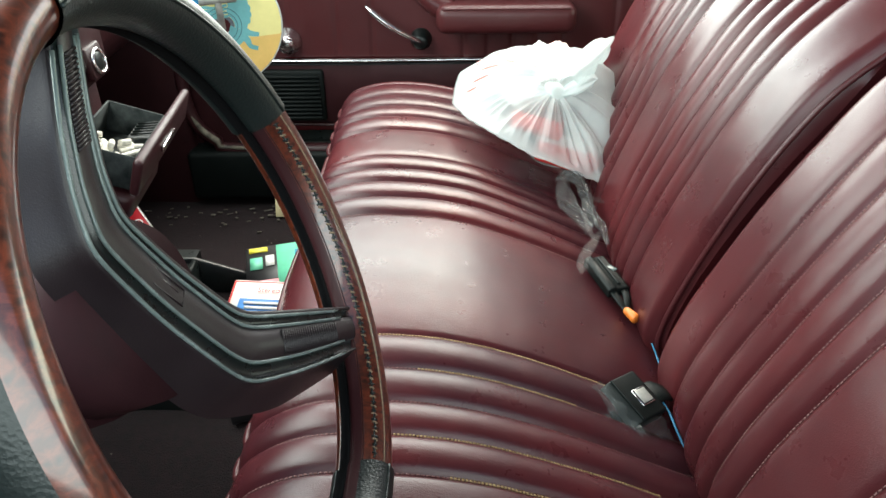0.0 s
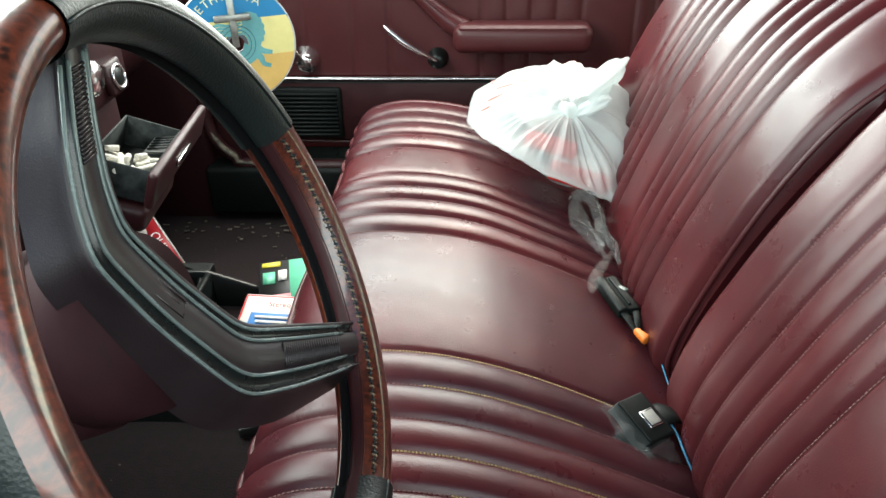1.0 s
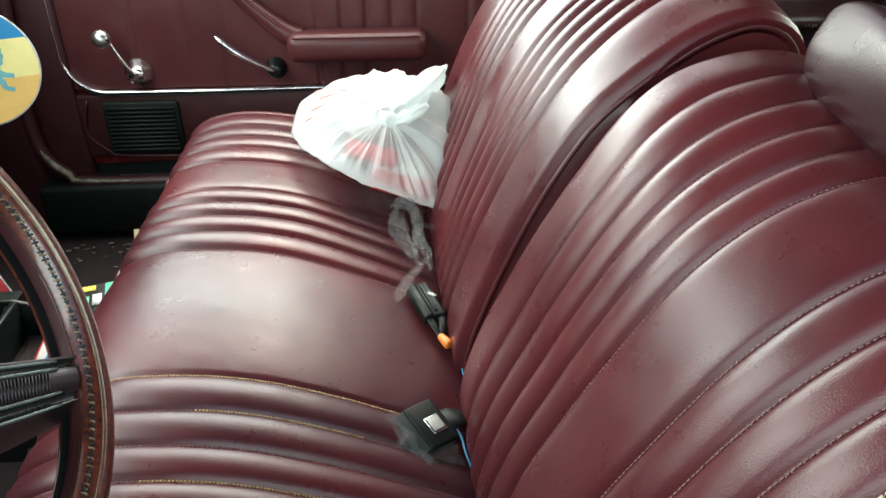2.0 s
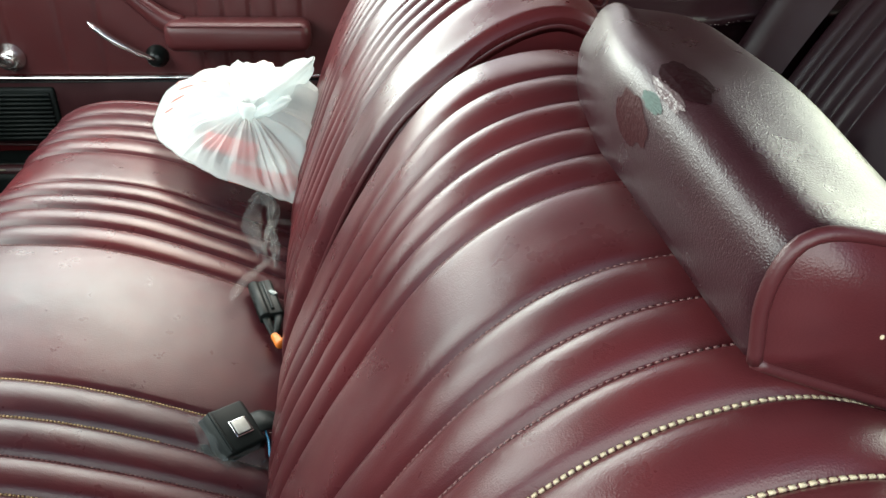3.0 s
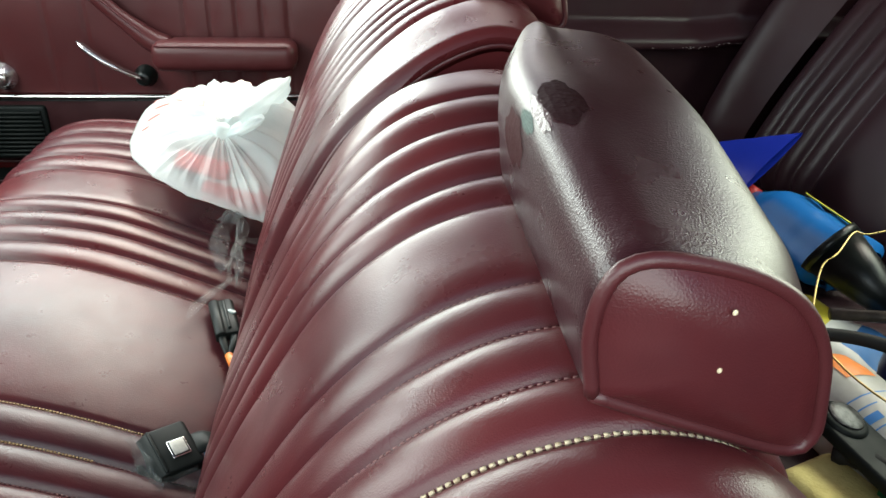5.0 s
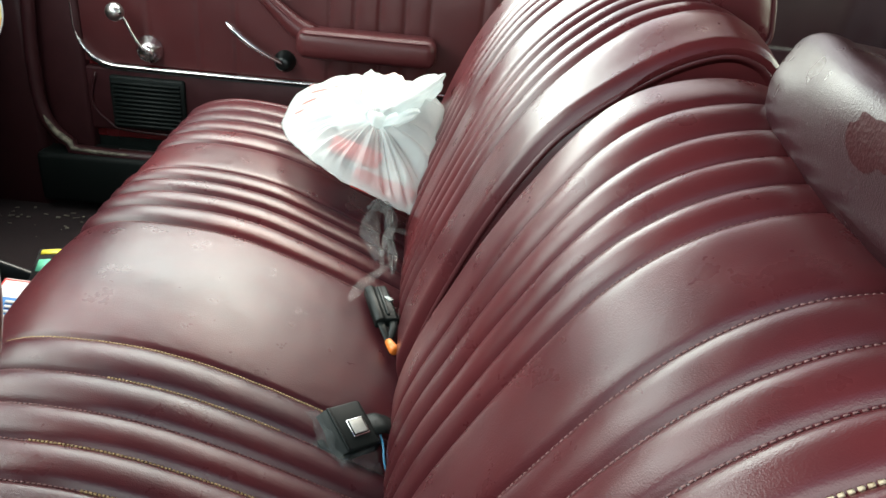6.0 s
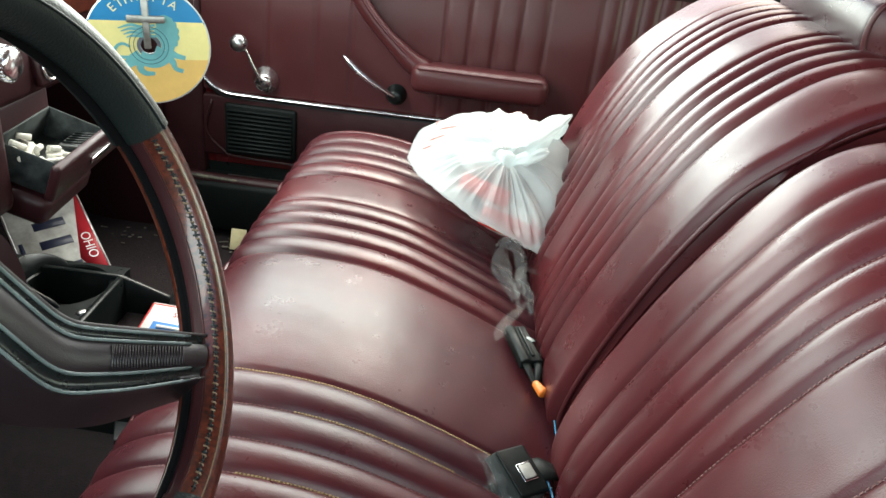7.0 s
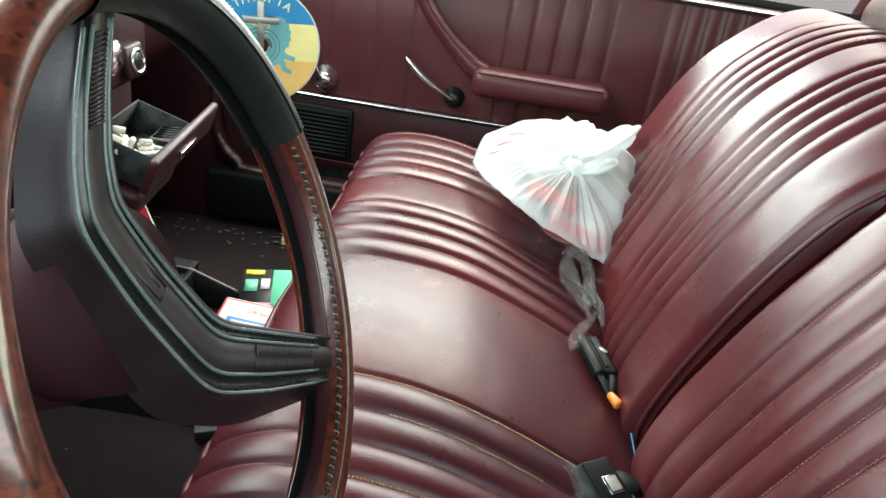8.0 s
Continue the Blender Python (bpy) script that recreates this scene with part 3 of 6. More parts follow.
DRIVER_SEAMS = [0.15, 0.198, 0.239, 0.281, 0.324, 0.416, 0.455, 0.493, 0.533, 0.582]
PASS_SEAMS = [0.806, 0.845, 0.884, 0.92, 0.956, 1.04, 1.078, 1.116, 1.156, 1.205]
for profile, lo, hi, seams in ((BACK_D, 0.02, 0.688, DRIVER_SEAMS), (BACK_P, 0.694, 1.35, PASS_SEAMS)):
    pt, nrm = back_point_of(profile, lo, hi, seams, (seams[4] + seams[5]) / 2)
    ys = sorted(set(np.linspace(lo, hi, 240)) | {s + d for s in seams for d in (-0.0015, 0, 0.0015)})
    back = keep_place(grid("backrest", pt, ys, range(130), VINYL), bench)
    for s in seams:
        part("stitching", seam_stitches(pt, s, range(8, 96), 0.001, 0.0045), THREAD, back)
    for y, inn in ((lo, 0.02), (hi, -0.02)):
        def side_wall(k, v, y=y, inn=inn, pt=pt, nrm=nrm):
            p = Vector(pt(y, k))
            return p + Vector((-nrm[k][0] * 0.085 * v, inn * v, -nrm[k][1] * 0.085 * v))
        grid("side", side_wall, range(4, 118), np.linspace(0, 1, 6), VINYL, back)
    for s, k0, k1 in (((DRIVER_SEAMS[1], 46, 98), (DRIVER_SEAMS[0], 50, 100)) if lo < 0.5 else ()):
        part("worn_thread", seam_stitches(pt, s, range(k0, k1), 0.0017, 0.0044), THREAD_PALE, back, "thick bleached seam thread")
    for y, inn in ((lo, 0.004 if lo > 0.5 else 0.012), (hi, -0.012)):
        part("piping", tube([Vector(pt(y + inn, k)) + Vector((nrm[k][0] * 0.004, 0, nrm[k][1] * 0.004)) for k in range(6, 118)], 0.0035, 8), VINYL_PIPING, back, "raised maroon piping")

# head restraints on the backrests
HR_SECTION = spline([(0.521, 0.732), (0.516, 0.767), (0.521, 0.792), (0.534, 0.801), (0.558, 0.799), (0.585, 0.791), (0.608, 0.777), (0.624, 0.755), (0.632, 0.725), (0.635, 0.70), (0.622, 0.693), (0.57, 0.712), (0.521, 0.732)], 60)[:-1]
HR_MID = np.array([0.575, 0.755])


def head_rest(y0, y1, label, shift):
    """shift: how far back and up it stands from the driver's one."""
    hr = thing("head_restraint", label, "headrest", ((HR_MID[0]), (y0 + y1) / 2, 0.70), "head restraints of the bench")

    def body(y, k):
        x, z = HR_SECTION[int(k)]
        u = (y - y0) / (y1 - y0)
        swell = 1 + 0.03 * math.sin(math.pi * u)
        end = 1 - 0.05 * (1 - smooth(u / 0.02)) - 0.45 * (1 - math.sqrt(max(0.0, 1 - max(0.0, (u - 0.8) / 0.2) ** 2)))
        rise = 0.018 * smooth(u / 0.5)
        s = swell * end
        z -= 0.035 * smooth((u - 0.12) / 0.3) * smooth((0.74 - z) / 0.03)
        back = smooth((x - 0.56) / 0.06) * (0.35 * smooth(u / 0.15) + 0.65 * smooth((u - 0.05) / 0.9))
        z += 0.012 * back * smooth((z - 0.70) / 0.06)
        x += 0.02 * smooth((u - 0.5) / 0.5) * smooth((HR_MID[0] - x) / 0.05) + 0.028 * back
        crown = smooth((z - 0.74) / 0.05)
        x += 0.014 * smooth((u - 0.5) / 0.5) * crown * smooth((0.6 - x) / 0.06)
        w = 0.0006 * noise.noise((x * 24, y * 14, z * 24))
        return (shift + HR_MID[0] + (x - HR_MID[0]) * s + w, y, shift + HR_MID[1] + (z - HR_MID[1]) * s + rise + w)

    keep_place(grid("cover", body, y0 + (y1 - y0) * np.sin(np.linspace(0, math.pi / 2, 90)), range(59), VINYL_HEAD, label="maroon vinyl cover in a shaded tone", wrap_v=True), hr)
    for yy, sgn in ((y0, -1), (y1, 1)):
        mid = Vector((shift + HR_MID[0], yy, shift + HR_MID[1]))

        def cap(r, k, yy=yy, sgn=sgn, mid=mid):
            p = mid + (Vector(body(yy, k)) - mid) * r
            p.y = yy + sgn * 0.012 * (1 - r ** 3) + 0.0008 * noise.noise((p.x * 30, p.z * 30, 2))
            return p
        keep_place(grid("end_panel", cap, np.linspace(0.001, 1.0, 24), range(59), VINYL, wrap_v=True), hr)
        if sgn < 0:
            keep_place(part("piping", tube([mid + (Vector(body(yy, k % 59)) - mid) * 1.02 for k in range(60)], 0.0036, 8), VINYL_PIPING), hr)
    for yy in ((y0 * 0.7 + y1 * 0.3), (y0 * 0.3 + y1 * 0.7)):
        keep_place(part("post", tube([(shift + 0.59, yy, 0.64), (shift + 0.58, yy, 0.75)], 0.006, 10), CHROME), hr)
    return hr, body


hr1, hr1_body = head_rest(0.2, 0.58, "maroon vinyl head restraint with a torn scuffed front", 0.0)
hr2, hr2_body = head_rest(0.875, 1.24, "maroon vinyl head restraint on the passenger backrest", 0.045)

# ---------------------------------------------------------------- steering wheel
TILT_W = radians(21.4)
WN = Vector((math.cos(TILT_W), 0, math.sin(TILT_W)))
WU = Vector((-math.sin(TILT_W), 0, math.cos(TILT_W)))
WC = Vector((-0.1315, 0.328, 0.6718))
RIM = 0.185


def on_wheel(y, u, h=0.0):
    return WC + Vector((0, y, 0)) + WU * u - WN * h


wheel = thing("steering_wheel", "two-spoke steering wheel in laced wood-grain and black leather cover", "steering wheel", WC)
A_SEC, B_SEC = 0.022, 0.0163


def rim_point(th, ph, grow=0.0):
    dent = 0.007 * math.exp(-((math.degrees(ph) - 203) / 9) ** 4)
    r = RIM + (B_SEC + grow) * math.cos(ph) + dent
    return on_wheel(r * math.cos(th), r * math.sin(th), -(A_SEC + grow) * math.sin(ph))


def rim_arc(a0, a1, name, mats, label, slot=None, grow=0.0):
    return keep_place(grid(name, lambda th, ph: rim_point(th, ph, grow), np.radians(np.linspace(a0, a1, max(8, int(abs(a1 - a0) / 1.5)))), np.linspace(0, math.tau, 48, endpoint=False), mats, label=label, wrap_v=True, slot=slot), wheel)


def wood_slots(th, ph):
    d = math.degrees(ph) % 360
    if 164 < d < 189:
        return 1
    if 189 <= d < 217:
        return 2
    return 0


def near_slots(th, ph):
    """The outer side of the rim by the door is bare black covering."""
    around = (math.degrees(ph) + 180) % 360 - 180
    return 3 if -80 < around < 51 * smooth((math.degrees(th) - 122) / 16) - 18 else wood_slots(th, ph)


# shade in the rim's hollow, painted as a near-black strip
GROOVE = flat_colour("shaded_groove_black", (0.004, 0.004, 0.0045), 0.9)
GROOVE.node_tree.nodes["Principled BSDF"].inputs["Specular IOR Level"].default_value = 0.1
TAN = plain("tan_thread", (0.1, 0.062, 0.036), (0.26, 0.19, 0.12), (0.6, 0.8), 200)
for a0, a1 in ((-87, 14), (97, 198)):
    rim_arc(a0, a1, "wood_grip", [WOOD, PLASTIC_MAROON, GROOVE, LEATHER], "lacquered burl wood-grain grip", wood_slots if a0 < 0 else near_slots)
    if a0 > 0:
        continue
    keep_place(part("lacing_cord", tube([rim_point(th, radians(139 + 1.2 * math.sin(th * 90)), 0.0002) for th in np.radians(np.linspace(a0 + 1, a1 - 1, 240))], 0.0009, 6), LEATHER, label="black lacing cord"), wheel)
    for which, (mt, lab) in enumerate(((LEATHER, "black lacing thread"), (TAN, "worn tan lacing thread"))):
        lace = bmesh.new()
        for n, th in enumerate(np.radians(np.arange(a0 + 2, a1 - 1, 1.25))):
            if (n % 2 == 1) == bool(which):
                s = random.uniform(-0.004, 0.004)
                w = random.uniform(4.5, 7.5) * (0.9 if which else 1)
                p, q = rim_point(th + s, radians(139 - w), 0.0003), rim_point(th + (0.012 if which else 0.006) + s, radians(139 + w), 0.0003)
                tube_into(lace, [p, p.lerp(q, 0.5) + WN * 0.0011, q], random.uniform(0.0006, 0.001), 6)
        tagged(keep_place(part("lacing", lace, mt, label=lab), wheel), kind="stuff")
    for d, mat in ((115, TAN), (162, PLASTIC_MAROON)):
        keep_place(part("edge_cord", tube([rim_point(th, radians(d + 0.8 * noise.noise((th * 6, d, 0))), 0.0) for th in np.radians(np.linspace(a0, a1, 120))], 0.0006, 6), mat, label="cream edging cord"), wheel)
for a0, a1 in ((14, 97), (198, 273)):
    rim_arc(a0, a1, "leather_grip", [LEATHER, LEATHER if a0 < 90 else PLASTIC_MAROON, GROOVE], "grained black leather grip", wood_slots, 0.0018)
    keep_place(part("seam", tube([rim_point(th, radians(105), 0.0022) for th in np.radians(np.linspace(a0, a1, 60))], 0.0012, 6), LEATHER), wheel)

# the dished spoke pad: stations of outer edge, inner edge and depth behind the rim
PAD_IN = [(0.037, 0.172, 0.004), (0.017, 0.132, 0.015), (0.007, 0.097, 0.025), (0.003, 0.07, 0.03), (0.019, 0.022, 0.03), (0.035, -0.034, 0.022), (0.067, -0.064, 0.006), (0.125, -0.113, -0.01)]
PAD_OUT = [(0.005, 0.172, 0.004), (-0.021, 0.131, 0.015), (-0.032, 0.099, 0.025), (-0.041, 0.07, 0.03), (-0.028, 0.011, 0.03), (-0.009, -0.062, 0.022), (0.034, -0.095, 0.006), (0.096, -0.135, -0.01)]
PAD_LOW = [(0.0, 0.176, 0.03), (-0.018, 0.137, 0.05), (-0.028, 0.105, 0.06), (-0.045, 0.072, 0.065), (-0.038, 0.006, 0.065), (-0.022, -0.068, 0.057), (0.025, -0.114, 0.04), (0.095, -0.15, 0.02)]


def bent(points, n, soft=2):
    """Straight runs with slightly eased corners."""
    p = np.array(points)
    s = np.r_[0, np.cumsum(np.linalg.norm(np.diff(p, axis=0), axis=1))]
    w = np.linspace(0, len(p) - 1, n)
    q = np.stack([np.interp(w, np.arange(len(p)), p[:, k]) for k in range(3)], 1)
    for _ in range(soft):
        q[1:-1] = (q[:-2] + 2 * q[1:-1] + q[2:]) / 4
    return q


pi_, po, plow = bent(PAD_IN, 60, 5), bent(PAD_OUT, 60, 5), bent(PAD_LOW, 60, 5)
SECTION = [(-0.03, 0.04), (-0.03, 0.012), (-0.02, 0.002), (0.0, 0.0), (0.06, 0.0), (0.08, 0.0035), (0.2, 0.0045), (0.23, 0.001), (0.25, 0.0), (0.5, -0.0015), (0.72, 0.0), (0.745, 0.001), (0.77, 0.0045), (0.94, 0.005), (0.97, 0.001), (1.0, 0.001), (1.02, 0.004)]


def pad_point(i, j):
    i, j = int(i), int(j)
    a, b = pi_[i], po[i]
    if j >= len(SECTION):
        f = (j - len(SECTION) + 1) / 5
        c = b + (plow[i] - b) * f
        return on_wheel(c[0], c[1], c[2] + 0.003 * (1 - f))
    c, d = SECTION[j]
    p = a + (b - a) * c
    return on_wheel(p[0], p[1], p[2] + d)


CHANNEL = plain("green_black_channel", (0.004, 0.0085, 0.0082), (0.008, 0.014, 0.0135), (0.22, 0.32), 40, 0.15, 0.0005, fine=700)
# edge highlights of the pad's beads, put into a pale base colour
BEAD = plain("highlight_grey_bead", (0.1, 0.135, 0.13), (0.15, 0.19, 0.185), (0.18, 0.3), 60, 0.1, 0.0004)
pad = keep_place(grid("spoke_pad", pad_point, range(60), range(len(SECTION) + 5), [PLASTIC_PAD, CHANNEL], slot=lambda i, j: 1 if j in (4, 5, 6, 11, 12, 13) else 0), wheel)
for c, d in ((0.07, 0.0015), (0.235, 0.0005), (0.735, 0.0005), (0.985, 0.001)):
    ln = [on_wheel(*(pi_[i] + (po[i] - pi_[i]) * c)[:2], (pi_[i] + (po[i] - pi_[i]) * c)[2] + d - 0.0008) for i in range(2, 58)]
    part("bead", tube(ln, 0.0013, 8), BEAD, pad, "moulded bead with its edge highlight painted greenish grey")
for lo, hi in ((3, 13), (48, 56)):
    for i in np.arange(lo, hi, 0.5 if lo < 20 else 0.33):
        k = int(i)
        f = i - k
        a = (pi_[k] + (po[k] - pi_[k]) * 0.3) * (1 - f) + (pi_[k + 1] + (po[k + 1] - pi_[k + 1]) * 0.3) * f
        b = (pi_[k] + (po[k] - pi_[k]) * 0.68) * (1 - f) + (pi_[k + 1] + (po[k + 1] - pi_[k + 1]) * 0.68) * f
        part("rib", tube([on_wheel(a[0], a[1], a[2] - 0.0012), on_wheel(b[0], b[1], b[2] - 0.0012)], 0.0011, 5), PLASTIC_PAD, pad)
e0 = pi_[33] + (po[33] - pi_[33]) * 0.3
e1 = pi_[33] + (po[33] - pi_[33]) * 0.66
ec = on_wheel(*((e0 + e1) / 2)[:2], (e0 + e1)[2] / 2)
em = frame_of(ec, on_wheel(*pi_[38][:2], pi_[38][2]) - on_wheel(*pi_[29][:2], pi_[29][2]), on_wheel(*e0[:2], e0[2]) - on_wheel(*e1[:2], e1[2]))
for sx, sy, px, py in ((0.026, 0.0012, 0, 0.006), (0.026, 0.0012, 0, -0.006), (0.0012, 0.013, 0.0125, 0), (0.0012, 0.013, -0.0125, 0), (0.015, 0.0016, 0, 0.001)):
    part("emblem", box((sx, sy, 0.003), em @ Matrix.Translation((px, py, 0)), 0.0003, 1), PLASTIC_PAD, pad)
part("hub", tube([on_wheel(-0.005, 0.012, 0.05), on_wheel(0.0, 0.014, 0.1)], [0.056, 0.06], 32), MATT_MAROON, pad)
column = thing("steering_column", "dark maroon plastic steering column shroud", "column", on_wheel(0, 0, 0.3))
keep_place(part("shroud", tube([on_wheel(0, 0.014, 0.095), on_wheel(0, 0.014, 0.2), on_wheel(0, 0.014, 0.62)], [0.062, 0.064, 0.066], 32), MATT_MAROON), column)

# ---------------------------------------------------------------- dashboard
dash = thing("dashboard", "maroon padded dashboard with a wood-grain band and a pulled-out ashtray", "dashboard", (-0.75, MID, 0.5))
DASH = spline([(-1.0, 0.80), (-0.78, 0.845), (-0.66, 0.835), (-0.60, 0.80), (-0.595, 0.75), (-0.62, 0.70), (-0.62, 0.60), (-0.64, 0.52), (-0.72, 0.46), (-0.95, 0.42)], 50)
keep_place(grid("pad", lambda y, k: (DASH[int(k)][0], y, DASH[int(k)][1]), np.linspace(-0.1, 1.56, 60), range(50), PLASTIC_MAROON), dash)
band = keep_place(part("wood_band", slab(-0.63, -0.607, 0.98, 1.53, 0.62, 0.74, 0.006), WOOD, label="wood-grain trim band"), dash)
keep_place(part("control_panel", slab(-0.66, -0.485, 0.70, 1.02, 0.585, 0.72, 0.012), PLASTIC_MAROON, label="maroon plastic control stack"), dash)
keep_place(part("side_leg", slab(-0.52, -0.405, 0.695, 0.74, 0.512, 0.73, 0.012), PLASTIC_MAROON), dash)
keep_place(part("stack_leg", slab(-0.68, -0.50, 0.72, 1.0, 0.46, 0.59, 0.012), PLASTIC_MAROON), dash)
lighter = keep_place(part("bezel", box((0.012, 0.05, 0.045), Matrix.Translation((-0.482, 0.962, 0.62)) @ pose(0, 0, 0, 0, -10, 0), 0.004), PLASTIC_MAROON, label="square maroon switch bezel"), dash)
ringm = frame_of((-0.474, 0.962, 0.62), (0, 1, 0), (-0.17, 0, 1))
part("ring", tube([ringm @ Vector((0.016 * math.cos(a), 0.016 * math.sin(a), 0)) for a in np.linspace(0, math.tau, 40)], 0.0028, 8), CHROME, lighter, "bright chrome ring")
part("socket", lathe([(0.013, -0.004), (0.013, 0.001), (0.011, 0.002)], ringm, 20), PLASTIC_BLACK, lighter)
keep_place(part("knob_stem", tube([(-0.49, 0.80, 0.667), (-0.452, 0.80, 0.667)], 0.011, 14), PLASTIC_MAROON), dash)
knob2 = keep_place(part("radio_knob", lathe([(0.017, 0), (0.021, 0.004), (0.0195, 0.03), (0.016, 0.034)], frame_of((-0.455, 0.80, 0.667), (0, 1, 0), (0, 0, 1)), 36), CHROME, label="ribbed chrome radio knob"), dash)
for k in range(24):
    a = k * math.tau / 24
    part("rib", tube([(-0.451, 0.80 + 0.0212 * math.cos(a), 0.667 + 0.0212 * math.sin(a)), (-0.425, 0.80 + 0.0198 * math.cos(a), 0.667 + 0.0198 * math.sin(a))], 0.0012, 5), CHROME, knob2)
keep_place(part("label_strip", slab(-0.606, -0.604, 1.12, 1.22, 0.66, 0.70), flat_colour("yellow_sticker", (0.55, 0.4, 0.05), 0.5), label="yellow sticker with small print"), dash)

# open ashtray drawer with stubs
ash = thing("ashtray", "open maroon ashtray drawer full of cigarette stubs", "ashtray", (-0.41, 0.87, 0.50))
AM = pose(-0.370, 0.832, 0.5635, 0, 19, 4)


def in_tray(x0, x1, y0, y1, z0, z1, bevel=0.001, segments=1, bm=None):
    return box_into(bm or bmesh.new(), (x1 - x0, y1 - y0, z1 - z0), AM @ Matrix.Translation(((x0 + x1) / 2, (y0 + y1) / 2, (z0 + z1) / 2)), bevel, segments)


bm = bmesh.new()
for b6 in ((-0.075, 0, -0.07, 0.07, -0.045, -0.042), (-0.075, 0, -0.07, -0.067, -0.045, 0), (-0.075, 0, 0.067, 0.07, -0.045, 0), (-0.075, -0.072, -0.07, 0.07, -0.045, 0), (-0.003, 0, -0.07, 0.07, -0.045, 0)):
    in_tray(*b6, bm=bm)
keep_place(part("tray", bm, plain("ash_grey_tray", (0.012, 0.015, 0.015), (0.06, 0.068, 0.066), (0.5, 0.75), 60, 0.3, 0.001, gloss=0.12), label="dark tray dusted with grey ash"), ash)
front = keep_place(part("front", in_tray(0, 0.012, -0.092, 0.16, -0.04, 0.008, 0.005, 3), PLASTIC_MAROON, label="maroon drawer front"), ash)
part("pull", in_tray(0.012, 0.0155, 0.004, 0.066, -0.022, -0.013, 0.0015, 2), CHROME, front, "small chrome pull")
keep_place(part("bracket", in_tray(-0.09, 0.004, -0.078, 0.06, -0.088, -0.05, 0.012, 3), PLASTIC_MAROON, label="curved maroon bracket under the tray"), ash)
for k in range(5):
    y = 0.02 + 0.009 * k
    keep_place(part("rest", tube([AM @ Vector((-0.03, y, -0.016)), AM @ Vector((-0.004, y, -0.006))], 0.0016, 6), PLASTIC_BLACK), ash)
keep_place(part("snuffer", box((0.032, 0.05, 0.003), AM @ pose(-0.017, 0.038, -0.015, 0, -18, 0), 0.001), plain("ashy_bar", (0.02, 0.022, 0.021), (0.09, 0.09, 0.088))), ash)
PAPER = flat_colour("stub_paper", (0.66, 0.63, 0.55), 0.8, 0.25, 120)
for k in range(27):
    half = random.choice((0.012, 0.014, 0.017, 0.022)) if k else 0.03
    m = AM @ pose(random.uniform(-0.066, -0.016), random.uniform(-0.062, 0.004), -0.037 + 0.0011 * k, 90 + random.uniform(-22, 22), 0, random.uniform(0, 360))
    stub = lathe([(0.0036, -half * 0.6), (0.0039, -half * 0.5), (0.0039, half * 0.8), (0.0033, half * 0.82)], m, 10)
    tagged(part("cigarette_stub", stub, PAPER), "pale cigarette stub lying in the ashtray", "cigarette stub", "stubs in the ashtray")

# disc and cross hanging before the dash
DISC = Vector((-0.222, 0.708, 0.732))
dm = frame_of(DISC, Vector((0.93, 0.37, 0.02)), Vector((0.03, 0.02, 1)))
disc = thing("hanging_disc", "hanging printed disc in blue, yellow and orange with a crest", "disc", DISC)


def ring_sheet(bm, r0, r1, z, clip=None, n=72):
    for i in range(n):
        a, b = i * math.tau / n, (i + 1) * math.tau / n
        bm.faces.new([bm.verts.new((r * math.cos(t), r * math.sin(t), z)) for r, t in ((r0, a), (r1, a), (r1, b), (r0, b))])


bm = bmesh.new()
prof = [(0.0078, -0.0006), (0.06, -0.0006), (0.06, 0.0006), (0.0078, 0.0006), (0.0078, -0.0006)]
rings = [[bm.verts.new((r * math.cos(k * math.tau / 72), r * math.sin(k * math.tau / 72), z)) for k in range(72)] for r, z in prof[:-1]]
rings.append(rings[0])
for a, b in zip(rings, rings[1:]):
    for k in range(72):
        bm.faces.new((a[k], a[(k + 1) % 72], b[(k + 1) % 72], b[k]))
bmesh.ops.transform(bm, matrix=dm, verts=bm.verts)
keep_place(part("disc_body", bm, flat_colour("disc_silver", (0.6, 0.62, 0.62), 0.2)), disc)


def disc_band(v0, v1, mat, label):
    """The part of the printed face between two heights, with the centre hole left out."""
    bm = bmesh.new()
    cols = np.linspace(-0.0585, 0.0585, 90)
    for a, b in zip(cols, cols[1:]):
        for lo, hi in ((v0, v1),):
            def lim(x):
                c = math.sqrt(max(0, 0.0585 ** 2 - x * x))
                return max(lo, -c), min(hi, c)
            def hole(x):
                return math.sqrt(max(0, 0.0115 ** 2 - x * x))
            (l0, h0), (l1, h1) = lim(a), lim(b)
            if h0 - l0 < 1e-5 and h1 - l1 < 1e-5:
                continue
            spans = [((l0, h0), (l1, h1))]
            if hole((a + b) / 2) > 0 and lo < 0.0115 and hi > -0.0115:
                ha, hb = hole(a), hole(b)
                spans = [((l0, max(l0, min(h0, -ha))), (l1, max(l1, min(h1, -hb)))), ((min(h0, max(l0, ha)), h0), (min(h1, max(l1, hb)), h1))]
            for (p0, q0), (p1, q1) in spans:
                if q0 - p0 > 1e-6 or q1 - p1 > 1e-6:
                    vs = [bm.verts.new((x, v, 0.0009)) for x, v in ((a, p0), (b, p1), (b, q1), (a, q0))]
                    bm.faces.new(vs)
    bmesh.ops.remove_doubles(bm, verts=bm.verts, dist=1e-6)
    bmesh.ops.transform(bm, matrix=dm, verts=bm.verts)
    return keep_place(part("print_band", bm, mat, label=label, smooth=False), disc)


disc_band(0.024, 0.06, flat_colour("print_blue", (0.01, 0.2, 0.42), 0.35, 0.06), "blue printed band")
disc_band(-0.014, 0.024, flat_colour("print_yellow", (0.75, 0.66, 0.27), 0.35, 0.06), "pale yellow printed band")
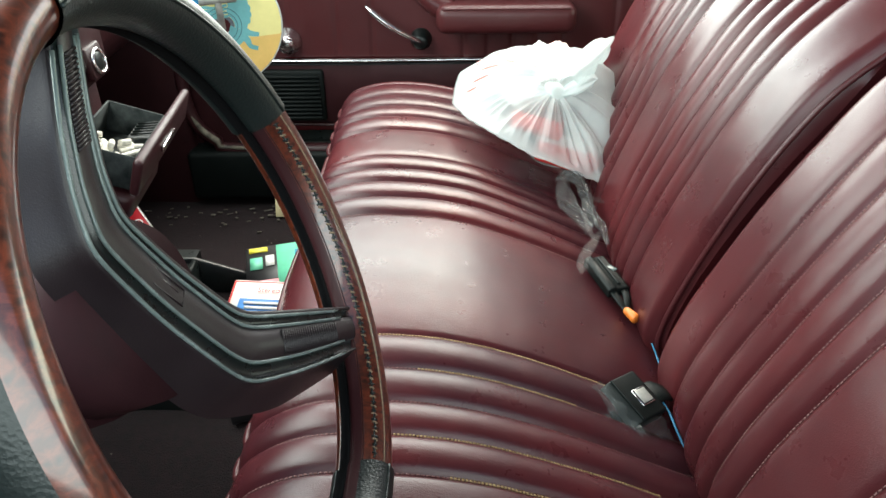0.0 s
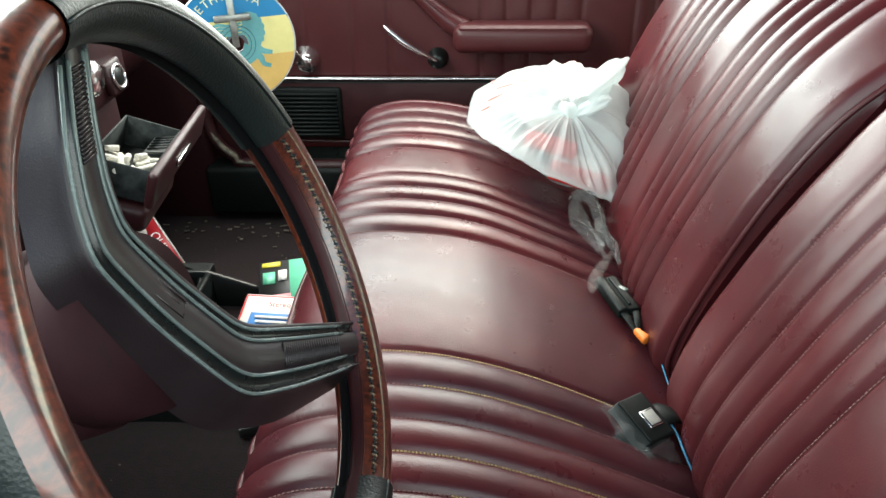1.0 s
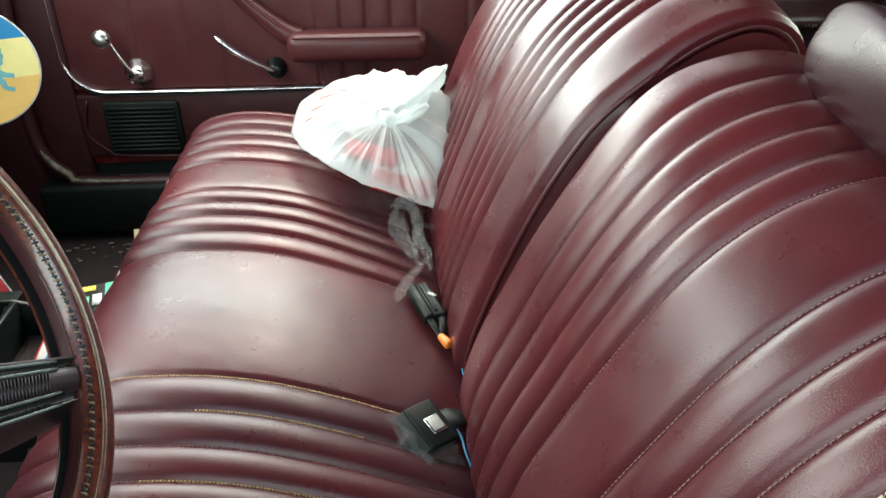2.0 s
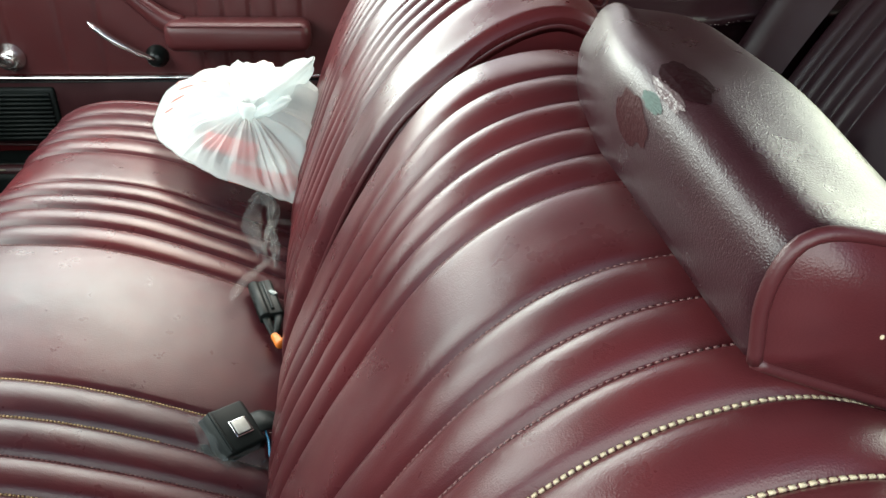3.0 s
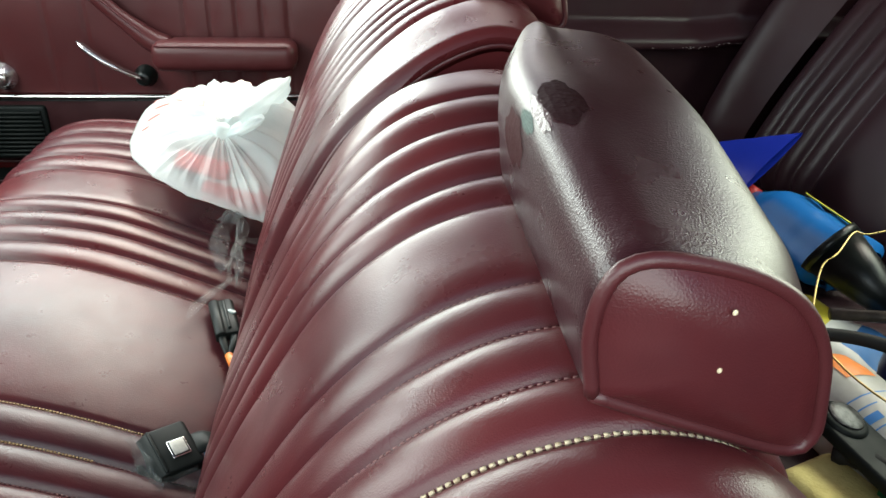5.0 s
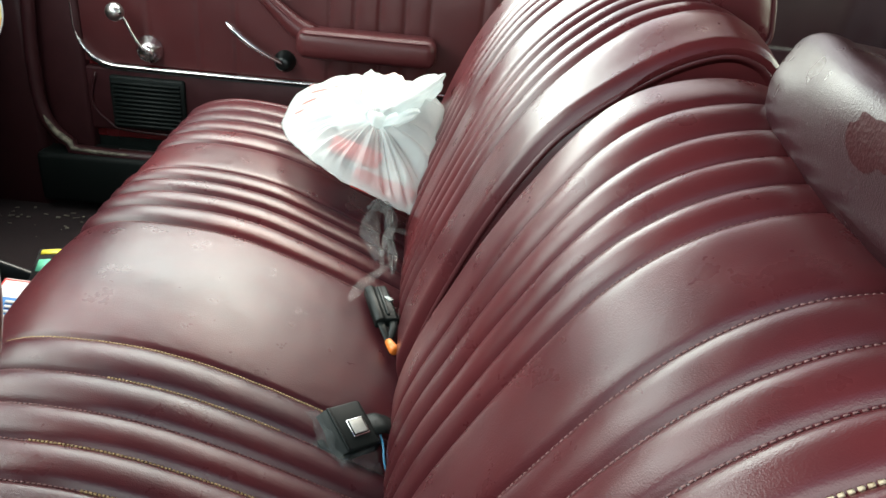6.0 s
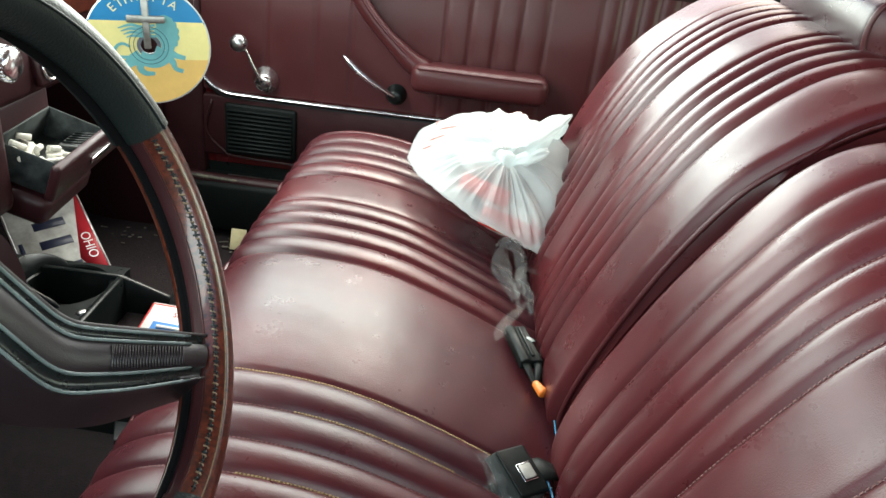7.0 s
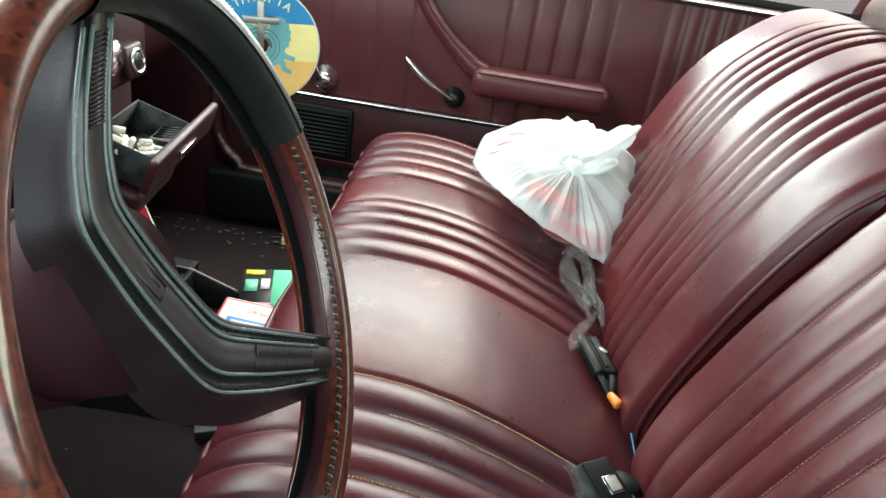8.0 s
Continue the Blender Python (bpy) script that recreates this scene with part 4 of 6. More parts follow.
disc_band(-0.06, -0.014, flat_colour("print_orange", (0.72, 0.46, 0.14), 0.35, 0.08), "orange printed band")
TEAL = flat_colour("print_teal", (0.13, 0.37, 0.38), 0.4, 0.15)


def crest_limb(bm, points, widths, z):
    """A bent flat limb on the printed face, in shares of the disc's radius."""
    line = spline([(x * 0.06, y * 0.06) for x, y in points], 14)
    way = np.gradient(line, axis=0)
    way /= np.linalg.norm(way, axis=1, keepdims=True)
    wide = np.interp(np.linspace(0, 1, 14), np.linspace(0, 1, len(widths)), widths) * 0.06
    rows = [[bm.verts.new((p[0] - q[1] * w * d, p[1] + q[0] * w * d, z)) for d in (1, -1)] for p, q, w in zip(line, way, wide)]
    for r0, r1 in zip(rows, rows[1:]):
        bm.faces.new((r0[0], r0[1], r1[1], r1[0]))


def crest_blob(bm, x, y, rx, ry, z, rag=0.0):
    """A flat oval, its edge combed into tufts by rag."""
    ring = []
    for i in range(72):
        a = i * math.tau / 72
        r = 1 + rag * (2 * abs(math.sin(a * 7)) - 1)
        px, py = (x + rx * r * math.cos(a)) * 0.06, (y + ry * r * math.sin(a)) * 0.06
        d = math.hypot(px, py)
        if d < 0.0118:
            px, py = px / max(d, 1e-6) * 0.0118, py / max(d, 1e-6) * 0.0118
        ring.append(bm.verts.new((px, py, z)))
    bm.faces.new(ring)


bm = bmesh.new()
crest_blob(bm, 0.30, 0.20, 0.19, 0.28, 0.00130, 0.06)
crest_limb(bm, [(-0.16, -0.18), (0.0, -0.26), (0.16, -0.22), (0.26, -0.08)], [0.1, 0.11, 0.13, 0.16], 0.00132)
crest_limb(bm, [(0.24, -0.12), (0.36, -0.27), (0.40, -0.38), (0.52, -0.43)], [0.1, 0.06, 0.04, 0.035], 0.00134)
crest_limb(bm, [(0.26, -0.06), (0.42, -0.16), (0.57, -0.2)], [0.09, 0.05, 0.035], 0.00136)
crest_limb(bm, [(-0.14, -0.16), (-0.32, -0.28), (-0.42, -0.4), (-0.43, -0.5), (-0.28, -0.55)], [0.1, 0.1, 0.06, 0.04, 0.03], 0.00138)
crest_limb(bm, [(-0.1, -0.22), (-0.17, -0.36), (-0.1, -0.46), (0.06, -0.47)], [0.09, 0.06, 0.045, 0.03], 0.0014)
crest_limb(bm, [(-0.3, -0.2), (-0.5, -0.18), (-0.53, -0.05), (-0.42, 0.03), (-0.3, -0.02)], [0.03, 0.025, 0.025, 0.025, 0.02], 0.00142)
crest_limb(bm, [(0.14, 0.44), (0.26, 0.47), (0.38, 0.44)], [0.03, 0.045, 0.03], 0.00144)
for k in range(4):
    crest_limb(bm, [(0.12, 0.34 - 0.06 * k), (-0.1, 0.31 - 0.05 * k), (-0.26, 0.34 - 0.06 * k), (-0.46 + 0.04 * k, 0.28 - 0.05 * k)], [0.02, 0.025, 0.025, 0.008], 0.00146)
bmesh.ops.transform(bm, matrix=dm, verts=bm.verts)
keep_place(part("crest", bm, TEAL, label="teal printed heraldic lion shape", smooth=False), disc)["kind"] = "stuff"
bm = bmesh.new()
ring_sheet(bm, 0.0078, 0.0115, 0.0012)
bmesh.ops.transform(bm, matrix=dm, verts=bm.verts)
keep_place(part("hub_ring", bm, flat_colour("hub_grey", (0.11, 0.12, 0.14), 0.3), label="grey plastic centre ring"), disc)
for r in (0.0145, 0.0185):
    keep_place(part("print_ring", tube([dm @ Vector((r * math.cos(a), r * math.sin(a), 0.0014)) for a in np.linspace(0, math.tau, 60)], 0.00035, 5), flat_colour("print_dark_teal", (0.03, 0.1, 0.12), 0.4)), disc)
CREAM = flat_colour("print_cream", (0.72, 0.68, 0.4), 0.4)
for i, ch in enumerate("ETHIOPIA"):
    a = radians(94 + (3.5 - i) * 10.4)
    keep_place(text_mesh(ch, 0.0118, CREAM, dm @ Matrix.Translation((0.0475 * math.cos(a), 0.0475 * math.sin(a), 0.0012)) @ pose(0, 0, 0, 0, 0, math.degrees(a) - 90)), disc)
keep_place(part("cord", tube([dm @ Vector((0, 0.057, 0)), DISC + Vector((-0.14, 0.09, 0.42))], 0.0006, 6), THREAD), disc)
cross = thing("cross_pendant", "dull pewter cross hanging on a cord before the disc", "cross", DISC)
PEWTER = plain("pewter", (0.25, 0.25, 0.23), (0.4, 0.4, 0.37), (0.35, 0.5), 120, 0.2, 0.0008, 0.8)
keep_place(part("upright", box((0.0068, 0.048, 0.003), dm @ Matrix.Translation((-0.001, 0.022, 0.006)), 0.0012), PEWTER), cross)
keep_place(part("crossbar", box((0.036, 0.0072, 0.0032), dm @ Matrix.Translation((-0.001, 0.027, 0.006)), 0.0012), PEWTER), cross)
keep_place(part("cord", tube([dm @ Vector((-0.001, 0.046, 0.006)), DISC + Vector((-0.14, 0.085, 0.42))], 0.0006, 6), RUBBER), cross)

# ---------------------------------------------------------------- console, plate and cartridges
console = thing("floor_console", "black plastic floor console with a cup holder and an open bin", "console", (-0.38, 0.82, 0.17))
for x0, x1, y0, y1, z0, z1 in ((-0.60, -0.235, 0.68, 0.69, 0.14, 0.30), (-0.245, -0.235, 0.69, 0.955, 0.14, 0.255), (-0.60, -0.245, 0.69, 0.955, 0.14, 0.17), (-0.405, -0.395, 0.69, 0.955, 0.17, 0.30)):
    keep_place(part("wall_panel", slab(x0, x1, y0, y1, z0, z1, 0.003), PLASTIC_BLACK), console)
keep_place(part("wall_panel", prism([(-0.60, 0.14), (-0.235, 0.14), (-0.235, 0.236), (-0.405, 0.298), (-0.60, 0.298)], 0.01, pose(0, 0.968, 0, 90), 0.002, 1), PLASTIC_BLACK), console)
cupx, cupy, cupr = -0.474, 0.93, 0.063
bm = bmesh.new()
rect = []
for k in range(48):
    a = k * math.tau / 48
    c, s = math.cos(a), math.sin(a)
    lim = min(((-0.405 - cupx) if c > 0 else (-0.60 - cupx)) / c if abs(c) > 1e-6 else 9, ((1.0 - cupy) if s > 0 else (0.69 - cupy)) / s if abs(s) > 1e-6 else 9)
    rect.append((cupx + lim * c, cupy + lim * s))
rings = [[bm.verts.new((*p, 0.27)) for p in rect], [bm.verts.new((*p, 0.29)) for p in rect]]
for r, z in ((cupr, 0.29), (cupr - 0.003, 0.287), (cupr - 0.012, 0.20), (0.01, 0.198)):
    rings.append([bm.verts.new((cupx + r * math.cos(k * math.tau / 48), cupy + r * math.sin(k * math.tau / 48), z)) for k in range(48)])
for p, q in zip(rings, rings[1:]):
    for k in range(48):
        bm.faces.new((p[k], p[(k + 1) % 48], q[(k + 1) % 48], q[k]))
keep_place(part("deck", bm, PLASTIC_BLACK, smooth=False, label="black deck with a round cup well"), console)


def cup_lip(u, v):
    """Upstanding lip round one side of the cup well, sloping off at its ends."""
    a = radians(115 + 175 * u)
    h = 0.042 * math.sin(math.pi * u) ** 0.6
    r, z = [(cupr - 0.001, 0.0), (cupr + 0.002, h), (cupr + 0.006, h), (cupr + 0.008, h - 0.004), (cupr + 0.006, 0.0)][int(v)]
    return (cupx + r * math.cos(a), cupy + r * math.sin(a), 0.288 + max(0, z))


keep_place(grid("cup_lip", cup_lip, np.linspace(0, 1, 40), range(5), PLASTIC_BLACK, label="raised black cup lip"), console)
keep_place(part("screw", lathe([(0.008, 0), (0.008, 0.002), (0.005, 0.004)], Matrix.Translation((-0.415, 0.858, 0.2895)), 14), STEEL), console)

plate = thing("number_plate", "loose white car number plate with a red corner and dark characters", "number plate", (-0.6, 1.25, 0.12))
pm = frame_of((-0.517, 1.201, 0.1), Vector((-0.623, 0.647, 0.441)), Vector((-0.753, -0.649, -0.112)))
# along the plate's top edge is its own x; from the top edge to its foot is its own y
keep_place(part("sheet", prism([(0.012, 0), (0.293, 0), (0.305, 0.012), (0.305, 0.14), (0.293, 0.152), (0.012, 0.152), (0, 0.14), (0, 0.012)], 0.0015, pm, 0.0004, 1), plain("dirty_plate_white", (0.2, 0.2, 0.18), (0.46, 0.46, 0.43), (0.35, 0.55), 28, 0.15, 0.001)), plate)
keep_place(part("red_band", prism([(0.004, 0.004), (0.30, 0.004), (0.12, 0.046)], 0.0004, pm @ Matrix.Translation((0, 0, 0.0017))), flat_colour("plate_red", (0.42, 0.02, 0.03), 0.4), label="red triangular band"), plate)
NAVY = flat_colour("plate_navy", (0.008, 0.012, 0.035), 0.5)
K_PLATE = flat_colour("plate_hole_black", (0.004, 0.004, 0.004), 0.9)
for k, x in enumerate((0.268, 0.222, 0.172, 0.105, 0.066, 0.03)):
    keep_place(part("character", box((0.021, 0.06, 0.0012), pm @ Matrix.Translation((x, 0.075, 0.0022)), 0.0004, 1), NAVY, label="dark embossed character bar"), plate)
keep_place(part("rim", tube([pm @ Vector(p) for p in ((0.012, 0.003, 0.002), (0.293, 0.003, 0.002), (0.302, 0.012, 0.002), (0.302, 0.14, 0.002), (0.293, 0.149, 0.002), (0.012, 0.149, 0.002), (0.003, 0.14, 0.002), (0.003, 0.012, 0.002), (0.012, 0.003, 0.002))], 0.0014, 6), STEEL, label="embossed plate rim"), plate)
for hx, hy in ((0.285, 0.02), (0.268, 0.125)):
    keep_place(part("bolt_hole", lathe([(0.0035, 0), (0.0035, 0.0006)], pm @ Matrix.Translation((hx, hy, 0.0016)), 14), K_PLATE), plate)
keep_place(part("county_bar", box((0.06, 0.008, 0.0006), pm @ Matrix.Translation((0.16, 0.138, 0.0021))), NAVY), plate)
keep_place(text_mesh("OHIO", 0.026, flat_colour("plate_letter_white", (0.75, 0.75, 0.75), 0.4), pm @ Matrix.Translation((0.145, 0.021, 0.0025)) @ pose(0, 0, 0, 0, 0, 180)), plate)


def cartridge(m, body, face, lines, label, name="tape_cartridge"):
    c = thing(name, label, "tape cartridge", m.translation, "tape cartridges in the console")
    keep_place(part("shell", box((0.102, 0.135, 0.022), m, 0.003), body), c)
    for sx, sy, px, py, mat in face:
        keep_place(part("label_panel", box((sx, sy, 0.0008), m @ Matrix.Translation((px, py, 0.0113 + 0.0004 * len(c.children)))), mat), c)
    for txt, size, px, py, mat in lines:
        keep_place(text_mesh(txt, size, mat, m @ Matrix.Translation((px, py, 0.0145))), c)
    return c


W_ = flat_colour("label_white", (0.72, 0.72, 0.7), 0.5, 0.06)
R_ = flat_colour("label_red", (0.55, 0.03, 0.03), 0.45)
B_ = flat_colour("label_blue", (0.05, 0.2, 0.5), 0.45)
K_ = flat_colour("label_black", (0.012, 0.012, 0.013), 0.45)
G_ = flat_colour("label_green", (0.12, 0.5, 0.32), 0.45)
Y_ = flat_colour("label_yellow", (0.75, 0.65, 0.06), 0.45)
P_ = flat_colour("label_pink", (0.6, 0.25, 0.28), 0.45)
C_ = flat_colour("label_sky", (0.05, 0.35, 0.5), 0.45)
m1 = frame_of((-0.270, 0.812, 0.283), Vector((1, -0.09, 0.0)), Vector((0.05, 0.94, 0.27)))
cart = cartridge(m1, W_, [(0.098, 0.128, 0, 0, R_), (0.092, 0.122, 0, 0, W_), (0.074, 0.085, 0.004, -0.012, B_)], [("Stereo 8", 0.0125, 0.012, 0.046, R_)], "white and red eight-track tape cartridge with a blue label")
for k in range(5):
    keep_place(part("print_line", box((0.058 - 0.006 * (k % 2), 0.0045, 0.0006), m1 @ Matrix.Translation((0.004, 0.022 - 0.0085 * k, 0.0142))), W_), cart)
m2 = frame_of((-0.268, 0.955, 0.268), Vector((1, 0.22, 0.03)), Vector((-0.18, 0.95, 0.12)))
green = cartridge(m2, K_, [(0.098, 0.13, 0, 0, K_), (0.05, 0.128, 0.024, 0, G_), (0.022, 0.05, 0.04, 0.02, C_), (0.03, 0.012, -0.03, 0.055, Y_), (0.02, 0.03, -0.034, 0.02, G_), (0.014, 0.026, -0.012, 0.024, W_), (0.04, 0.03, -0.02, -0.04, P_)], [], "black and green picture-sleeve tape cartridge")
book = thing("booklet", "black boxed cassette with an orange corner lying by the seat foot", "box", (-0.237, 0.70, 0.24))
bk = frame_of((-0.237, 0.70, 0.25), Vector((0.9, 0.35, 0.03)), Vector((-0.35, 0.9, 0.02)))
keep_place(part("case", box((0.11, 0.07, 0.016), bk, 0.002), K_), book)
keep_place(part("corner_print", box((0.03, 0.03, 0.0008), bk @ Matrix.Translation((0.03, 0.012, 0.0084))), flat_colour("label_orange", (0.6, 0.2, 0.04), 0.45)), book)
for k in range(2):
    keep_place(part("print_line", box((0.045, 0.005, 0.0008), bk @ Matrix.Translation((0.0, -0.012 - 0.012 * k, 0.0084))), W_), book)
note = part("paper_scrap", box((0.035, 0.05, 0.0012), pose(-0.378, 1.49, floor_height(1.5) + 0.026, 55, 10, 20), 0.0003, 1), flat_colour("yellow_paper", (0.6, 0.52, 0.3), 0.8))
tagged(note, "crumpled pale yellow paper scrap on the carpet", "paper")

# ---------------------------------------------------------------- on the seat: belts, cutlery, bag
def seat_z(x, y):
    k = int(np.argmin(np.abs(CUSHION[25:, 0] - x))) + 25
    return cushion_point(y, k)[2]


buckle = thing("seat_belt_buckle", "black plastic belt buckle in torn clear film", "seat belt", (0.215, 0.585, 0.35))
bkm = frame_of((0.2095, 0.572, 0.356), Vector((-0.79, -0.59, 0.13)), Vector((0.54, -0.78, -0.312))) @ Matrix.Scale(1.17, 4)
# own x runs to the mouth, y across towards the driver's door, z up; its flat top lies at z = 0
BUCKLE_BLACK = plain("buckle_black_plastic", (0.004, 0.0065, 0.0062), (0.007, 0.01, 0.0095), (0.42, 0.54), 60, 0.1, 0.0004, fine=600, gloss=0.2)
side_on = bkm @ Matrix.Translation((0, 0.0245, 0)) @ pose(0, 0, 0, 90)
keep_place(part("housing", prism([(-0.026, -0.003), (-0.022, 0.0), (0.009, 0.0), (0.013, -0.002), (0.022, -0.012), (0.022, -0.021), (-0.026, -0.021)], 0.049, side_on, 0.0022, 2), BUCKLE_BLACK), buckle)
for z0, z1 in ((-0.0105, -0.0135), (-0.019, -0.0225)):
    keep_place(part("lip", box((0.007, 0.05, 0.0032), bkm @ Matrix.Translation((0.0255, 0, (z0 + z1) / 2)), 0.001), BUCKLE_BLACK), buckle)
keep_place(part("mouth", box((0.003, 0.044, 0.006), bkm @ Matrix.Translation((0.0235, 0, -0.0163)), 0.0005, 1), plain("mouth_brass", (0.02, 0.018, 0.008), (0.08, 0.065, 0.03), (0.4, 0.6), 120), label="dull brass-edged slot"), buckle)
keep_place(part("ridge", box((0.003, 0.047, 0.003), bkm @ Matrix.Translation((0.0105, 0, 0.0)), 0.001), BUCKLE_BLACK), buckle)
btn = keep_place(part("button_frame", box((0.0175, 0.0185, 0.003), bkm @ Matrix.Translation((-0.0085, 0.0035, 0.0004)), 0.0008), CHROME, label="thin silver button surround"), buckle)
part("button_gap", box((0.016, 0.017, 0.003), bkm @ Matrix.Translation((-0.0085, 0.0035, 0.0008)), 0.0006), BUCKLE_BLACK, btn)
part("button", box((0.0138, 0.0148, 0.004), bkm @ Matrix.Translation((-0.0085, 0.0035, 0.0012)), 0.001), plain("dull_silver_button", (0.3, 0.3, 0.27), (0.55, 0.54, 0.5), (0.35, 0.5), 90, 0.2, 0.0006, 0.3), btn, "dull silver release button")
keep_place(part("strap", tube(spline([bkm @ Vector((-0.022, 0.002, -0.008)), bkm @ Vector((-0.036, 0.003, -0.006)), bkm @ Vector((-0.05, 0.006, -0.014)), Vector((0.258, 0.61, 0.325)), Vector((0.275, 0.61, 0.29))], 20), 0.0175, 12, 0.3), BUCKLE_BLACK, label="black moulded buckle stalk"), buckle)
keep_place(part("cable", tube(spline([(0.243, 0.585, 0.342), (0.249, 0.565, 0.338), (0.252, 0.545, 0.333), (0.262, 0.52, 0.315)], 20), 0.0013, 8), flat_colour("blue_cable", (0.03, 0.16, 0.28), 0.35), label="thin blue wire"), buckle)


def film(points_fn, name, parent, seed):
    def f(u, v):
        p = Vector(points_fn(u, v))
        return p + Vector((noise.noise((u * 5 + seed, v * 5, 1)), noise.noise((u * 5, v * 5 + seed, 2)), noise.noise((u * 5, v * 5, 3 + seed)))) * 0.0045 + Vector((abs(noise.noise((u * 13 + seed, v * 9, 5))), abs(noise.noise((u * 9, v * 13 + seed, 6))), abs(noise.noise((u * 11, v * 11, 7 + seed))))) * 0.0022
    return keep_place(grid(name, f, np.linspace(0, 1, 56), np.linspace(0, 1, 56), WRAP, label="crinkled clear film"), parent)


film(lambda u, v: bkm @ Vector((0.018 + 0.027 * v, -0.03 + 0.066 * u, -0.004 - 0.014 * v)), "film", buckle, 3)
film(lambda u, v: bkm @ Vector((0.042 - 0.06 * v, 0.024 + 0.026 * u, -0.006 - 0.010 * u)), "film", buckle, 8)

buckle2 = thing("seat_belt_buckle", "black centre belt buckle with an orange-capped wire", "seat belt", (0.235, 0.82, 0.35))
b2m = frame_of((0.2285, 0.826, 0.352), Vector((0.29, -0.95, -0.08)), Vector((0.95, 0.29, 0.0))) @ Matrix.Diagonal((1.05, 1.25, 1.1, 1))
keep_place(part("housing", prism([(-0.013, -0.011), (-0.013, 0.001), (-0.009, 0.004), (-0.004, 0.004), (-0.002, 0.0015), (0.011, 0.0015), (0.014, -0.002), (0.014, -0.011)], 0.072, b2m @ Matrix.Translation((-0.036, 0, 0)) @ Matrix(((0, 0, 1, 0), (1, 0, 0, 0), (0, 1, 0, 0), (0, 0, 0, 1))), 0.0015, 2), BUCKLE_BLACK), buckle2)
keep_place(part("ridge", box((0.06, 0.0035, 0.004), b2m @ Matrix.Translation((-0.002, 0.003, 0.002)), 0.001), BUCKLE_BLACK), buckle2)
keep_place(part("window", box((0.012, 0.006, 0.002), b2m @ Matrix.Translation((-0.006, 0.0095, 0.0015)) @ pose(0, 0, 0, 0, 0, 25), 0.0005), BEAD, label="small dull mark"), buckle2)
for off in (-0.006, 0.008):
    a = b2m @ Vector((0.03, off, -0.004))
    keep_place(part("strap", tube(spline([a, a.lerp(Vector((0.244, 0.758, 0.337)), 0.5) + Vector((off * 0.3, 0, 0.002)), Vector((0.244, 0.756, 0.336))], 12), [0.0062 - 0.0002 * i for i in range(12)], 10, 0.5), BUCKLE_BLACK), buckle2)
keep_place(part("cap", lathe([(0.0035, 0), (0.0052, 0.002), (0.0062, 0.010), (0.0072, 0.020), (0.0068, 0.023), (0.004, 0.024)], Matrix.Translation((0.2425, 0.760, 0.337)) @ Vector((0.013, -0.024, -0.002)).to_track_quat("Z", "Y").to_matrix().to_4x4(), 16), flat_colour("orange_cap", (0.75, 0.2, 0.03), 0.4), label="orange wire cap"), buckle2)
keep_place(part("wire", tube(spline([(0.256, 0.738, 0.335), (0.262, 0.728, 0.328), (0.266, 0.71, 0.325), (0.268, 0.66, 0.318)], 16), 0.0012, 6), flat_colour("blue_wire", (0.03, 0.2, 0.34), 0.4)), buckle2)

cutlery = thing("cutlery_packet", "clear plastic fork and knife in a torn wrapper", "cutlery", (0.23, 0.97, 0.35))
fork_line = spline([(0.232, 1.005, 0.376), (0.224, 0.985, 0.372), (0.22, 0.95, 0.366), (0.224, 0.905, 0.361)], 20)
keep_place(part("fork", tube(fork_line, [0.009 - 0.005 * smooth(i / 8) for i in range(20)], 8, 0.25), KNIFE), cutlery)
for k in range(4):
    keep_place(part("tine", tube([(0.231 + 0.001 * k, 1.012 - 0.004 * k, 0.376), (0.256 + 0.001 * k, 1.014 - 0.0055 * k, 0.372)], 0.0008, 6), KNIFE), cutlery)
blade = spline([(0.236, 0.925, 0.362), (0.226, 0.90, 0.364), (0.212, 0.872, 0.367), (0.197, 0.838, 0.369), (0.187, 0.80, 0.369)], 30)
keep_place(part("knife", tube(blade, [0.0035 + 0.0052 * smooth(i / 14) - 0.006 * smooth((i - 25) / 4) for i in range(30)], 10, 0.16), KNIFE, label="milky clear plastic knife"), cutlery)


def ribbon(line, wide, arch):
    """A torn strip of film along a line, arched across."""
    pts = spline(line, 41)
    def f(u, v):
        k = min(39, int(v * 40))
        p = Vector(pts[k]).lerp(Vector(pts[k + 1]), v * 40 - k)
        w = wide * (0.45 + 0.55 * math.sin(math.pi * min(1, 0.12 + 0.9 * v)))
        return p + Vector(((2 * u - 1) * w, (2 * u - 1) * w * 0.3, arch * math.sin(math.pi * u) + 0.002 * abs(math.sin(5 * u + 6 * v))))
    return f


for k, (line, wide, arch) in enumerate((([(0.205, 1.085, 0.372), (0.196, 1.03, 0.374), (0.202, 0.97, 0.37), (0.221, 0.91, 0.366)], 0.015, 0.012),
                                        ([(0.208, 1.085, 0.374), (0.225, 1.05, 0.378), (0.229, 0.99, 0.372), (0.226, 0.92, 0.366)], 0.010, 0.010),
                                        ([(0.229, 0.98, 0.372), (0.238, 0.93, 0.368), (0.24, 0.88, 0.362)], 0.007, 0.006),
                                        ([(0.198, 1.075, 0.376), (0.21, 1.055, 0.386), (0.228, 1.045, 0.38)], 0.017, 0.014))):
    film(ribbon(line, wide, arch), "wrapper", cutlery, 5 + 6 * k)

